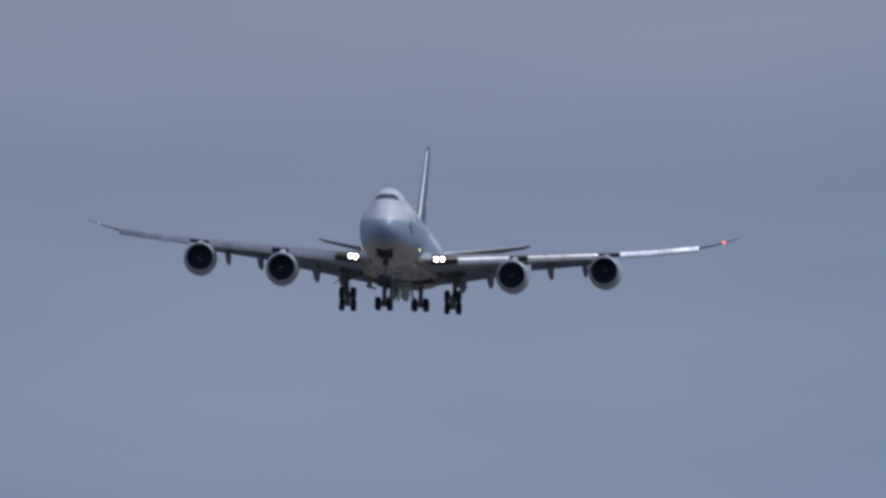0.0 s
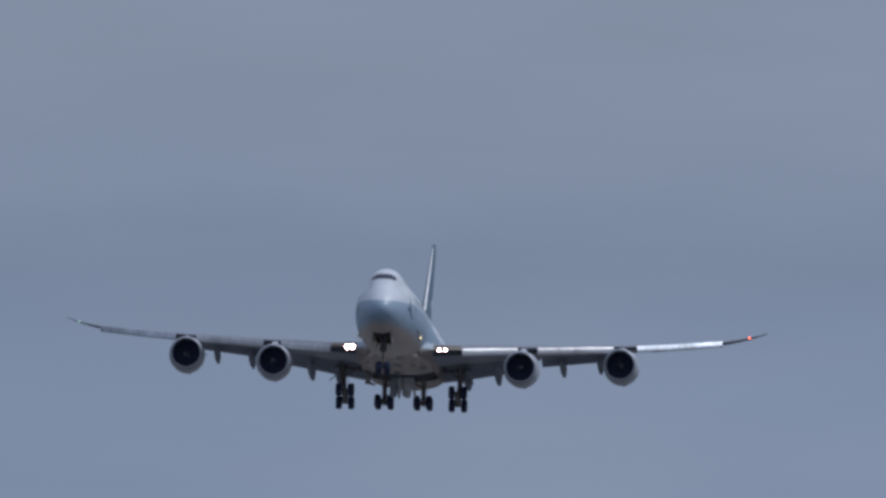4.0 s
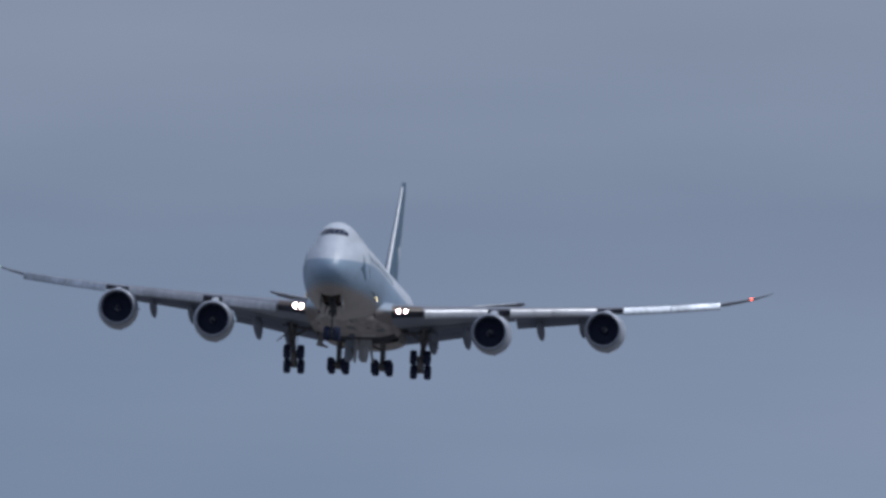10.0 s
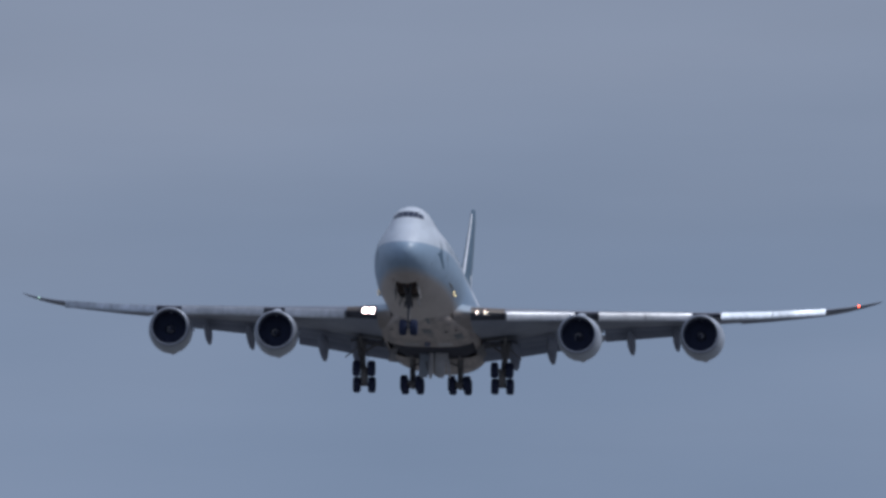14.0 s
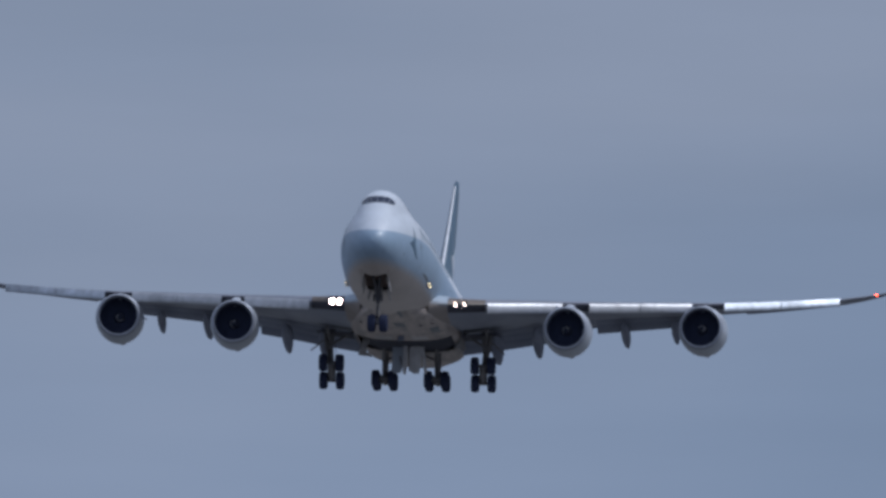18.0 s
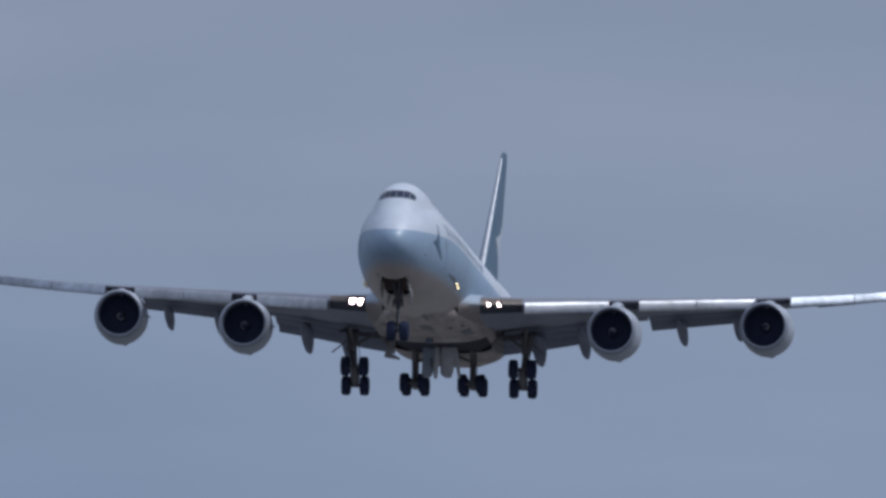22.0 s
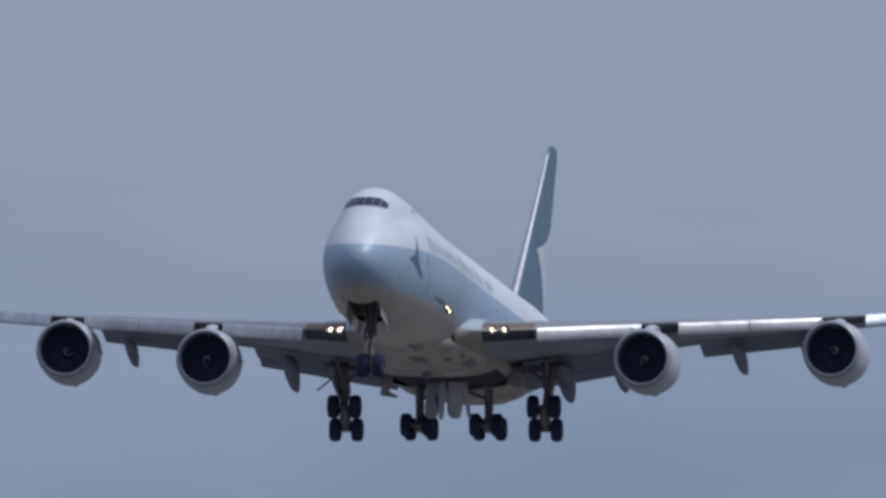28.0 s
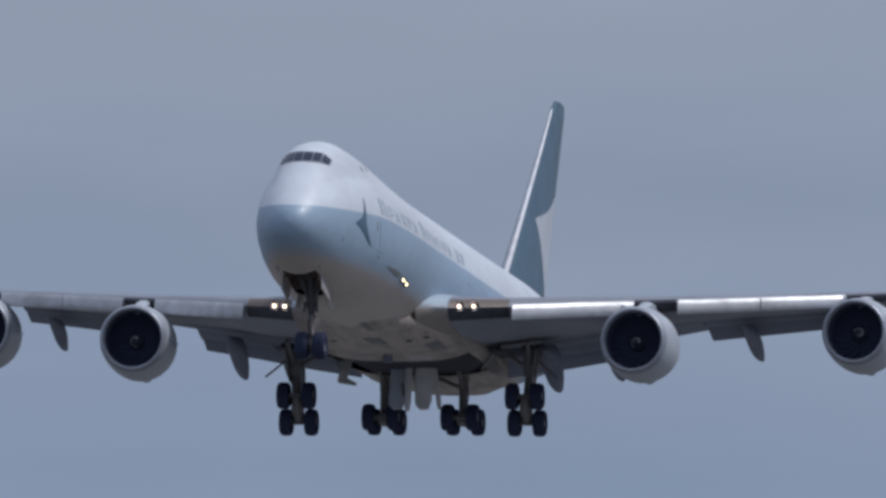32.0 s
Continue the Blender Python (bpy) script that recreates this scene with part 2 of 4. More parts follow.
def rod(name, ends, n=14):
    """A jointed tube through (x, y, z, radius) points."""
    rings = []
    for i, (x, y, z, r) in enumerate(ends):
        a, b = ends[max(i - 1, 0)], ends[min(i + 1, len(ends) - 1)]
        q = Vector([b[k] - a[k] for k in range(3)]).to_track_quat("Z", "Y")
        rings.append([Vector((x, y, z)) + q @ Vector((r * math.cos(2 * math.pi * j / n), r * math.sin(2 * math.pi * j / n), 0)) for j in range(n)])
    return mesh_of(name, *bridge(rings), 40)


def slab(name, outline, thick, frame_of, bevel=0.0):
    """A plate: (u, v) outline, frame_of maps (u, v, w) to the aircraft's space."""
    rings = []
    cu = sum(p[0] for p in outline) / len(outline)
    cv = sum(p[1] for p in outline) / len(outline)
    steps = ((-thick / 2, 1 - bevel), (-thick / 2 + thick * 0.3, 1), (thick / 2 - thick * 0.3, 1), (thick / 2, 1 - bevel))
    for wv, k in steps:
        rings.append([frame_of(cu + (u - cu) * k, cv + (v - cv) * k, wv) for u, v in outline])
    return mesh_of(name, *bridge(rings), 30)


def lerp_table(table, s):
    """Values between the rows of a table whose first column grows; smooth steps are not needed, the rows are close."""
    for a, b in zip(table, table[1:]):
        if s <= b[0]:
            k = (s - a[0]) / (b[0] - a[0])
            return [p + (q - p) * k for p, q in zip(a[1:], b[1:])]
    return list(table[-1][1:])


def curve_table(table, s):
    """The same on a Catmull-Rom curve."""
    i = max(0, min(len(table) - 2, sum(1 for r in table if r[0] <= s) - 1))
    a, b = table[i], table[i + 1]
    p, q = table[max(i - 1, 0)], table[min(i + 2, len(table) - 1)]
    h = b[0] - a[0]
    k = min(max((s - a[0]) / h, 0), 1)
    out = []
    for c in range(1, len(a)):
        m0 = (b[c] - p[c]) / (b[0] - p[0])
        m1 = (q[c] - a[c]) / (q[0] - a[0])
        out.append((2 * k**3 - 3 * k**2 + 1) * a[c] + (k**3 - 2 * k**2 + k) * h * m0 + (3 * k**2 - 2 * k**3) * b[c] + (k**3 - k**2) * h * m1)
    return out


# ---- ground ----
def build_ground():
    rings = [[(r * math.cos(2 * math.pi * j / 64), 2000 + r * math.sin(2 * math.pi * j / 64), 0) for j in range(64)] for r in (20000, 8000, 3000, 800)]
    verts, faces = bridge(rings, True, (False, True))
    ob = new("ground", mesh_of("ground", verts, faces, 0))
    ob.data.materials.append(M_GROUND)
    tagged(ob, "wide flat unseen ground under the approach path, grey to light the aircraft from below", "ground", kind="structure")


build_ground()

# ---- the aircraft: x to its left, y aft of the nose tip, z up ----
aircraft = new("cargo_airliner")
tagged(aircraft, "white and pale blue four-engined cargo jet airliner, landing gear down", "airliner")

# y, bottom, side, top of the main lobe, top of the upper lobe, radius of the upper lobe
BODY = (
    (0.0, -0.52, 0.06, -0.38, -0.40, 0.03), (0.12, -0.92, 0.42, 0.00, -0.05, 0.25), (0.35, -1.20, 0.74, 0.32, 0.25, 0.40), (0.7, -1.46, 1.02, 0.66, 0.60, 0.55),
    (1.2, -1.72, 1.28, 1.08, 1.02, 0.70), (2.0, -2.04, 1.60, 1.64, 1.68, 0.90), (3.0, -2.34, 1.88, 2.22, 2.42, 1.10), (3.6, -2.48, 2.02, 2.52, 2.84, 1.20),
    (4.2, -2.60, 2.14, 2.78, 3.28, 1.28), (5.0, -2.74, 2.29, 3.02, 3.66, 1.40), (6.0, -2.88, 2.46, 3.20, 3.98, 1.52), (8.0, -3.06, 2.76, 3.40, 4.28, 1.68), (10.5, -3.18, 3.04, 3.50, 4.32, 1.76),
    (14.0, -3.25, 3.21, 3.58, 4.26, 1.80), (18.0, -3.25, 3.25, 3.62, 4.08, 1.84), (22.0, -3.25, 3.25, 3.62, 3.76, 1.86), (26.0, -3.25, 3.25, 3.62, 3.40, 1.86), (29.0, -3.25, 3.25, 3.62, 3.20, 1.86),
    (44.0, -3.22, 3.25, 3.62, 3.10, 1.90), (47.0, -3.08, 3.24, 3.62, 3.10, 1.90), (50.0, -2.78, 3.22, 3.62, 3.10, 1.90), (54.0, -2.22, 3.14, 3.62, 3.10, 1.90), (58.0, -1.62, 2.92, 3.58, 3.00, 1.80), (62.0, -0.98, 2.55, 3.48, 2.90, 1.60),
    (66.0, -0.30, 2.05, 3.30, 2.70, 1.20), (70.0, 0.42, 1.42, 3.00, 2.50, 0.80), (73.0, 1.00, 0.85, 2.62, 2.20, 0.40), (74.6, 1.35, 0.42, 2.25, 2.00, 0.20),
)


def body_radius(row, dx, dz):
    """How far the skin lies from the middle of the main lobe along (dx, dz), both lobes blended."""
    zb, side, zt, zu, ru = row
    cz, hz = (zb + zt) / 2, (zt - zb) / 2
    r1 = 1 / math.sqrt((dx / side) ** 2 + (dz / hz) ** 2)
    bq = dz * (zu - ru - cz)
    disc = bq * bq - (zu - ru - cz) ** 2 + ru * ru
    r2 = bq + math.sqrt(disc) if disc > 0 else 0.0
    s = 0.42 * min(1.0, side / 2)
    return max(r1, r2) + (max(s - abs(r1 - r2), 0) ** 2) / (4 * s)


def body_ring(y, n=96):
    row = curve_table(BODY, y)
    cz = (row[0] + row[2]) / 2
    pts = []
    for j in range(n):
        a = 2 * math.pi * j / n
        r = body_radius(row, math.sin(a), -math.cos(a))
        pts.append((math.sin(a) * r, y, cz - math.cos(a) * r))
    return pts


def skin(y, z, side=1, out=0.02):
    """The point of the fuselage's side at (y, z), out metres proud of it."""
    ring = body_ring(y, 192)
    half = ring[:97]
    for a, b in zip(half, half[1:]):
        if a[2] <= z <= b[2] and b[2] > a[2]:
            k = (z - a[2]) / (b[2] - a[2])
            x = a[0] + (b[0] - a[0]) * k
            nrm = Vector((b[2] - a[2], 0, a[0] - b[0])).normalized()
            return (side * (x + nrm.x * out), y, z + nrm.z * out)
    return (0.0, y, z + out)


def patch(name, rows, mat, parent, label="", side=1, out=0.02, steps=6, thick=0.015):
    """A thin sheet laid on the fuselage's side: rows of (y, low z, y, high z)."""
    top = [[skin(y0 + (y1 - y0) * i / steps, z0 + (z1 - z0) * i / steps, side, out) for i in range(steps + 1)] for y0, z0, y1, z1 in rows]
    low = [[skin(y0 + (y1 - y0) * i / steps, z0 + (z1 - z0) * i / steps, side, out - thick) for i in range(steps + 1)] for y0, z0, y1, z1 in rows]
    rings = [a + b[::-1] for a, b in zip(top, low)]
    return part(name, mesh_of(name, *bridge(rings), 50), mat, parent, label)


def outside(x, y, z):
    row = curve_table(BODY, y)
    dz = z - (row[0] + row[2]) / 2
    d = max(math.hypot(x, dz), 1e-6)
    return d > body_radius(row, x / d, dz / d)


def nose_y(x, z):
    """How far aft the skin of the nose lies at (x, z), seen from the front."""
    a, b = 0.0, 9.0
    for _ in range(24):
        m = (a + b) / 2
        a, b = (m, b) if outside(x, m, z) else (a, m)
    return b


def front_patch(name, s, xa, la, ha, xb, lb, hb, out, mat, parent, label=""):
    """A thin pane on the nose between two uprights, each (x, low z, high z)."""
    rings = []
    for i in range(7):
        k = i / 6
        x, lo, hi = xa + (xb - xa) * k, la + (lb - la) * k, ha + (hb - ha) * k
        row = []
        for j in range(6):
            z = lo + (hi - lo) * j / 5
            y = nose_y(x, z)
            nrm = Vector((x * 0.35, -0.75, 0.5)).normalized()
            row.append(((x + nrm.x * out), y + nrm.y * out, z + nrm.z * out))
        rings.append([(s * p[0], p[1], p[2]) for p in row] + [(s * p[0], p[1] + 0.012, p[2] - 0.006) for p in reversed(row)])
    return part(name, mesh_of(name, *bridge(rings), 40), mat, parent, label)


BAY = (3.5, 7.5, 0.80)


def build_fuselage():
    stations = sorted({*[r[0] for r in BODY], *[0.05, 0.22, 0.5, 0.95, 1.6, 2.5, 3.3, 3.9, 4.55, BAY[0], 5.5, 6.5, 7.0, 7.5, 8.5, BAY[1], 12.0, 16.0, 20.0, 24.0, 27.5, 32, 36, 40, 44, 47, 52, 56, 60, 64, 68, 71.5]})
    rings = [body_ring(y) for y in stations]
    verts, faces = bridge(rings)
    keep = []
    for f in faces:
        c = sum((Vector(verts[i]) for i in f), Vector()) / len(f)
        if not (BAY[0] < c.y < BAY[1] and abs(c.x) < BAY[2] and c.z < -2 and len(f) == 4):
            keep.append(f)
    body = part("fuselage", mesh_of("fuselage", verts, keep, 40), M_BODY, aircraft, "white fuselage with a pale grey-blue lower half")
    # cockpit windows: six panes in a dark seal
    panes = (((0.02, 2.87, 3.37), (0.42, 2.87, 3.37)), ((0.455, 2.87, 3.37), (0.80, 2.85, 3.34)), ((0.835, 2.84, 3.32), (1.15, 2.76, 3.06)))
    for s in (1, -1):
        for (xa, la, ha), (xb, lb, hb) in panes:
            front_patch("cockpit_window", s, xa, la, ha, xb, lb, hb, 0.035, M_GLASS, body, "dark cockpit pane")
        front_patch("window_seal", s, 0.0, 2.84, 3.40, 1.18, 2.73, 3.06, 0.018, M_SEAL, body, "dark seal round the cockpit windows")
    return body


fuselage = build_fuselage()


def airfoil(n=15):
    """Unit chord: (along, up) round a cambered section, from the trailing edge over the top and back below."""
    xs = [(1 - math.cos(math.pi * i / n)) / 2 for i in range(n + 1)]
    th = lambda x: 5 * (0.2969 * math.sqrt(x) - 0.126 * x - 0.3516 * x**2 + 0.2843 * x**3 - 0.1020 * x**4)
    up = [(x, 0.52, th(x)) for x in reversed(xs)]
    lo = [(x, -0.48, th(x)) for x in xs[1:]]
    return up + lo


FOIL = airfoil()


def foil_ring(place, chord, thick, drop, upright=False, span=(0.0, 1.0)):
    """One section: place of its leading edge, degrees by which the trailing edge drops."""
    a = radians(drop)
    out = []
    for x, s, t in FOIL:
        u, v = x * chord, s * (0.8 if s > 0 and not upright else 1.0) * 2 * t * thick * chord + 0.012 * chord * math.sin(math.pi * x) * (0 if upright else 1)
        du, dv = u * math.cos(a) + v * math.sin(a), -u * math.sin(a) + v * math.cos(a)
        out.append((place[0] + dv, place[1] + du, place[2]) if upright else (place[0], place[1] + du, place[2] + dv))
    return out


# |x|, leading edge y, z, chord, thickness, drop of the trailing edge in degrees
WING = (
    (2.4, 21.6, -1.98, 17.4, 0.125, 0.3), (6.0, 24.77, -1.52, 14.8, 0.112, 0.0), (9.0, 27.42, -1.09, 12.8, 0.102, -0.6), (12.5, 30.5, -0.62, 10.5, 0.095, -1.2), (17.0, 34.48, 0.0, 8.8, 0.092, -1.6),
    (21.5, 38.45, 0.60, 7.2, 0.088, -2.0), (26.0, 42.4, 1.30, 5.6, 0.086, -2.2), (30.3, 46.2, 2.06, 4.0, 0.084, -2.4), (31.6, 47.9, 2.46, 3.1, 0.08, -2.4), (32.8, 49.8, 2.92, 2.1, 0.08, -2.4), (33.8, 51.7, 3.42, 1.2, 0.08, -2.4), (34.2, 52.7, 3.68, 0.5, 0.08, -2.4),
)


def wing_at(x, s=0):
    """The section at x; the left wing (s = 1) rides a little higher at its tip."""
    row = lerp_table(WING, x)
    row[1] += 0.30 * (max(x - 14, 0) / 20) ** 2 if s > 0 else 0
    return row


def build_wing(s):
    rings = [foil_ring((s * r[0], r[1], wing_at(r[0], s)[1]), *r[3:]) for r in WING]
    wing = part("wing", mesh_of("wing", *bridge(rings), 40), M_WING, aircraft, "swept grey wing flexed upwards with a raked tip")
    # bright leading edge strip
    for x0, x1 in ((3.72, 6.25), (6.3, 10.95), (13.15, 20.2), (22.35, 30.3), (30.35, 34.0)):
        rr = []
        for i in range(7):
            x = x0 + 0.02 + (x1 - x0 - 0.04) * i / 6
            y, z, c, t, d = wing_at(x, s)
            ring = foil_ring((s * x, y - 0.012, z), c * 1.003, t * 1.02, d)
            rr.append([p for p in ring if p[1] < y + 0.055 * c])
        k = min(len(r) for r in rr)
        rr = [r[(len(r) - k) // 2:(len(r) - k) // 2 + k] for r in rr]
        part("leading_edge", mesh_of("leading_edge", *bridge(rr, True, (True, True)), 40), M_ROOT if x0 < 6 else M_WING, wing, "rounded leading edge behind the flap")
    # pale fillet where the wing meets the body
    rr = []
    for i in range(6):
        x = 2.45 + 1.23 * i / 5
        y, z, c, t, d = wing_at(x, s)
        grow = 0.10 + 0.42 * (1 - i / 5) ** 2
        ring = foil_ring((s * x, y - grow * 1.2, z + 0.02), c * 1.01, t * (1.03 + 0.2 * grow), d)
        rr.append([p for p in ring if p[1] < y + 0.30 * c])
    k = min(len(r) for r in rr)
    rr = [r[(len(r) - k) // 2:(len(r) - k) // 2 + k] for r in rr]
    part("root_fillet", mesh_of("root_fillet", *bridge(rr, True, (True, True)), 40), M_FILLET, wing, "pale blue fillet at the wing root")
    # no flap here: dark skin paints the bays' shade, round lamps and over pylons
    for x0, x1, first, last in ((3.72, 6.25, 15, 18), (11.45, 13.2, 14, 19), (20.25, 22.3, 14, 19)):
        rr = []
        for i in range(6):
            x = x0 + (x1 - x0) * i / 5
            y, z, c, t, d = wing_at(x, s)
            low = foil_ring((s * x, y - 0.03, z - 0.015), c * 1.004, t * 1.04, d)[first:last]
            inner = foil_ring((s * x, y + 0.02, z + 0.02), c * 0.99, t * 0.9, d)[first:last]
            rr.append(low + inner[::-1])
        part("leading_edge_bay", mesh_of("leading_edge_bay", *bridge(rr), 40), M_BAY if first == 15 else M_WELL, wing, "dark skin painted for the shade of a leading edge bay")
    # leading edge flaps swung out under the nose of the wing
    back = ((-0.30, -0.84), (-0.22, -0.80), (-0.26, -0.68), (-0.26, -0.50), (-0.20, -0.26), (-0.12, -0.10), (-0.04, -0.03), (0.10, -0.03))
    inner = ((0.10, 0.07), (-0.06, 0.06), (-0.17, -0.01), (-0.26, -0.12), (-0.33, -0.28), (-0.37, -0.52), (-0.37, -0.74)) + back
    outer = ((0.10, 0.10), (-0.03, 0.08), (-0.12, -0.03), (-0.22, -0.18), (-0.32, -0.35), (-0.41, -0.52), (-0.45, -0.68), (-0.43, -0.80), (-0.38, -0.86)) + back[1:]
    for x0, x1 in ((6.42, 11.45), (13.28, 16.7), (16.75, 20.25), (22.4, 26.2), (26.25, 30.2)):
        rr = []
        for i in range(5):
            x = x0 + (x1 - x0) * i / 4
            y, z, c, t, d = wing_at(x, s)
            k = 0.86 - 0.009 * (x - 6)
            rr.append([(s * x, y + 0.05 + u * k, z + 0.05 + v * k) for u, v in (outer if x0 > 22 else inner)])
        part("leading_edge_flap", mesh_of("leading_edge_flap", *bridge(rr), 30), M_SLAT_OUT if x0 > 22 else M_SLAT, wing, "pale leading edge flap swung out")
    # trailing edge flaps in two slotted elements, and ailerons
    def flap(name, x0, x1, start, gap, chord0, chord1, drop, label=""):
        rr = []
        for i in range(4):
            x = x0 + (x1 - x0) * i / 3
            y, z, c, t, d = wing_at(x, s)
            te = (y + c * math.cos(radians(d)), z - c * math.sin(radians(d)))
            ch = chord0 + (chord1 - chord0) * i / 3
            rr.append(foil_ring((s * x, te[0] + start, te[1] + gap), ch, 0.13, drop))
        return part(name, mesh_of(name, *bridge(rr), 35), M_FLAP, wing, label)
    flap("fore_flap", 3.4, 11.35, -1.6, -0.10, 1.7, 1.4, 8, "grey inboard flap lowered for landing")
    flap("main_flap", 3.4, 11.35, -0.25, -0.22, 1.75, 1.45, 16, "grey inboard flap lowered for landing")
    flap("aft_flap", 3.5, 11.25, 0.92, -0.56, 1.35, 1.10, 25, "grey inboard flap lowered for landing")
    flap("fore_flap", 13.05, 20.4, -1.1, -0.08, 1.2, 0.95, 10, "grey outboard flap lowered for landing")
    flap("main_flap", 13.05, 20.4, -0.20, -0.16, 1.85, 1.4, 18, "grey outboard flap lowered for landing")
    flap("aileron", 11.45, 12.95, -1.6, -0.02, 2.0, 1.9, 5, "inboard aileron")
    flap("aileron", 23.5, 30.0, -1.0, -0.02, 1.25, 0.95, 2, "outboard aileron")
    # canoe fairings over the flap tracks: a fixed front, then a wedge that droops with the flap
    for x, ye, ze, w_ in ((6.2, 39.9, -3.70, 0.50), (9.05, 40.9, -3.06, 0.42), (15.1, 44.7, -1.70, 0.34), (18.6, 45.6, -1.22, 0.32)):
        y, z, c, t, d = wing_at(x, s)
        y0, z0 = y + 0.66 * c, z - 0.045 * c
        ym = y0 + (ye - y0) * 0.5
        zm = z0 - 0.30
        rr = []
        for i in range(15):
            k = i / 14
            if k < 0.5:
                q = k / 0.5
                yy, zz, half, tall = y0 + (ym - y0) * q, z0 + (zm - z0) * q ** 0.6, w_ * (0.05 + 0.95 * q ** 0.55), w_ * (0.05 + 1.15 * q ** 0.7)
            else:
                q = (k - 0.5) / 0.5
                yy, zz = ym + (ye - ym) * q, zm + (ze - zm) * q
                half, tall = w_ * (1 - 0.62 * q ** 2.2), w_ * (1.2 + 0.25 * math.sin(math.pi * q) - 0.85 * q ** 2.2)
            rr.append([(s * x + half * math.copysign(abs(math.cos(a)) ** 0.8, math.cos(a)), yy, zz + tall * math.sin(a)) for a in [2 * math.pi * j / 16 for j in range(16)]])
        part("flap_track_fairing", mesh_of("flap_track_fairing", *bridge(rr), 40), M_FLAP, wing, "grey canoe fairing under the wing")
    # spoilers lying shut on the upper skin
    for x0, x1 in ((4.4, 6.6), (6.7, 9.2), (13.2, 14.9), (15.0, 16.7), (16.8, 18.5), (18.6, 20.3)):
        rr = []
        for i in range(4):
            x = x0 + (x1 - x0) * i / 3
            y, z, c, t, d = wing_at(x, s)
            top = foil_ring((s * x, y, z + 0.018), c, t, d)[3:6]
            rr.append(top + [(p[0], p[1], p[2] - 0.014) for p in reversed(top)])
        part("spoiler", mesh_of("spoiler", *bridge(rr), 30), M_FLAP, wing, "grey spoiler lying shut")
    # landing gear bay in the underside: its shade is a flat dark plate
    part("gear_bay", slab("gear_bay", [(3.9, 33.2), (6.6, 34.2), (6.6, 36.2), (3.9, 36.6)], 0.05, lambda u, v, w_: (s * u, v, -2.62 + (u - 3.9) * 0.10 + w_), 0.02), M_WELL, wing, "dark plate painted for the shade of an open gear bay")
    # landing lamps in the root: a bulb at the focus of a mirror, and a small lens before it
    # the wide mirror and strong bulb are added to imitate the lamps' glare
    dish = [(r, -r * r / 0.52) for r in (0.02, 0.07, 0.12, 0.16, 0.19, 0.218)]
    for x in ((4.22, 4.82) if s > 0 else (4.06, 4.64)):
        y, z, c, t, d = wing_at(x, s)
        aim = pose(s * x, y - 0.02, z + 0.04, 6.5 if s < 0 else 2.0, 0, 1.8 if s < 0 else 1.5)
        part("lamp_housing", lathe("lamp_housing", [(0.215, -0.090), (0.223, -0.100), (0.233, -0.092), (0.235, 0.5)], 28), M_BAY, wing, "dark lamp housing", aim)
        part("reflector", lathe("reflector", dish, 36), M_MIRROR, wing, "round mirror added to widen the lamp's glare", aim)
        part("lamp_bulb", lathe("lamp_bulb", [(0.001, -0.144), (0.010, -0.140), (0.014, -0.13), (0.010, -0.120), (0.001, -0.116)], 16), M_BULB, wing, "bright bulb", aim)
        part("lamp_shield", lathe("lamp_shield", [(0.001, -0.158), (0.088, -0.160), (0.092, -0.168), (0.088, -0.172)], 24), M_BAY, wing, "", aim)
        part("landing_lamp", lathe("landing_lamp", [(0.001, -0.200), (0.05, -0.192), (0.086, -0.174)], 24), M_LAMP, wing, "bright landing lamp in the wing root", aim)
    # position lamp at the tip
    y, z, c, t, d = wing_at(32.6, s)
    part("position_lamp", lathe("position_lamp", [(0.001, -0.16), (0.06, -0.10), (0.08, 0.0), (0.06, 0.14), (0.001, 0.2)], 14), M_NAVR if s > 0 else M_NAVG, wing, "red position lamp" if s > 0 else "green position lamp", pose(s * 32.6, y - 0.05, z))
    return wing


wings = [build_wing(s) for s in (1, -1)]


BELLY = ((14.5, -3.10, 0.6, -2.9), (18.0, -3.26, 1.45, -2.3), (21, -3.36, 2.25, -1.8), (24, -3.43, 3.05, -1.40), (28, -3.47, 3.70, -1.15), (33, -3.47, 3.80, -1.2), (36, -3.43, 3.78, -1.3), (38, -3.36, 3.72, -1.4), (41, -3.34, 3.65, -1.5), (44, -3.34, 3.3, -1.8), (47.5, -3.18, 1.6, -2.7))


def belly_bend(y):
    """How boxy the fairing's section is: 1 is an ellipse."""
    return 1.0 - 0.28 * min(max((y - 17) / 12, 0), 1)


def belly_low(x, y):
    """Height of the fairing's underside."""
    zb, side, zt = curve_table(BELLY, y)
    e = belly_bend(y)
    q = min(abs(x) / side, 1.0)
    return (zb + zt) / 2 + (zb - zt) / 2 * (1 - q ** (2 / e)) ** (e / 2)


def build_belly():
    rings = []
    for i in range(34):
        y = 14.5 + 33 * i / 33
        zb, side, zt = curve_table(BELLY, y)
        ring = []
        for j in range(48):
            a = 2 * math.pi * j / 48
            cx, sx = math.cos(a), math.sin(a)
            e = belly_bend(y)
            ring.append((side * math.copysign(abs(cx) ** e, cx), y, (zb + zt) / 2 + (zt - zb) / 2 * math.copysign(abs(sx) ** e, sx)))
        rings.append(ring)
    verts, faces = bridge(rings)
    keep = []
    for f in faces:
        c = sum((Vector(verts[i]) for i in f), Vector()) / len(f)
        if not (30.6 < c.y < 38.0 and 0.22 < abs(c.x) < 3.5 and c.z < -2.55 and len(f) == 4):
            keep.append(f)
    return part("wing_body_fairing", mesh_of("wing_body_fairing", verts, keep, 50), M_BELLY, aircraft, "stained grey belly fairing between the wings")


belly = build_belly()


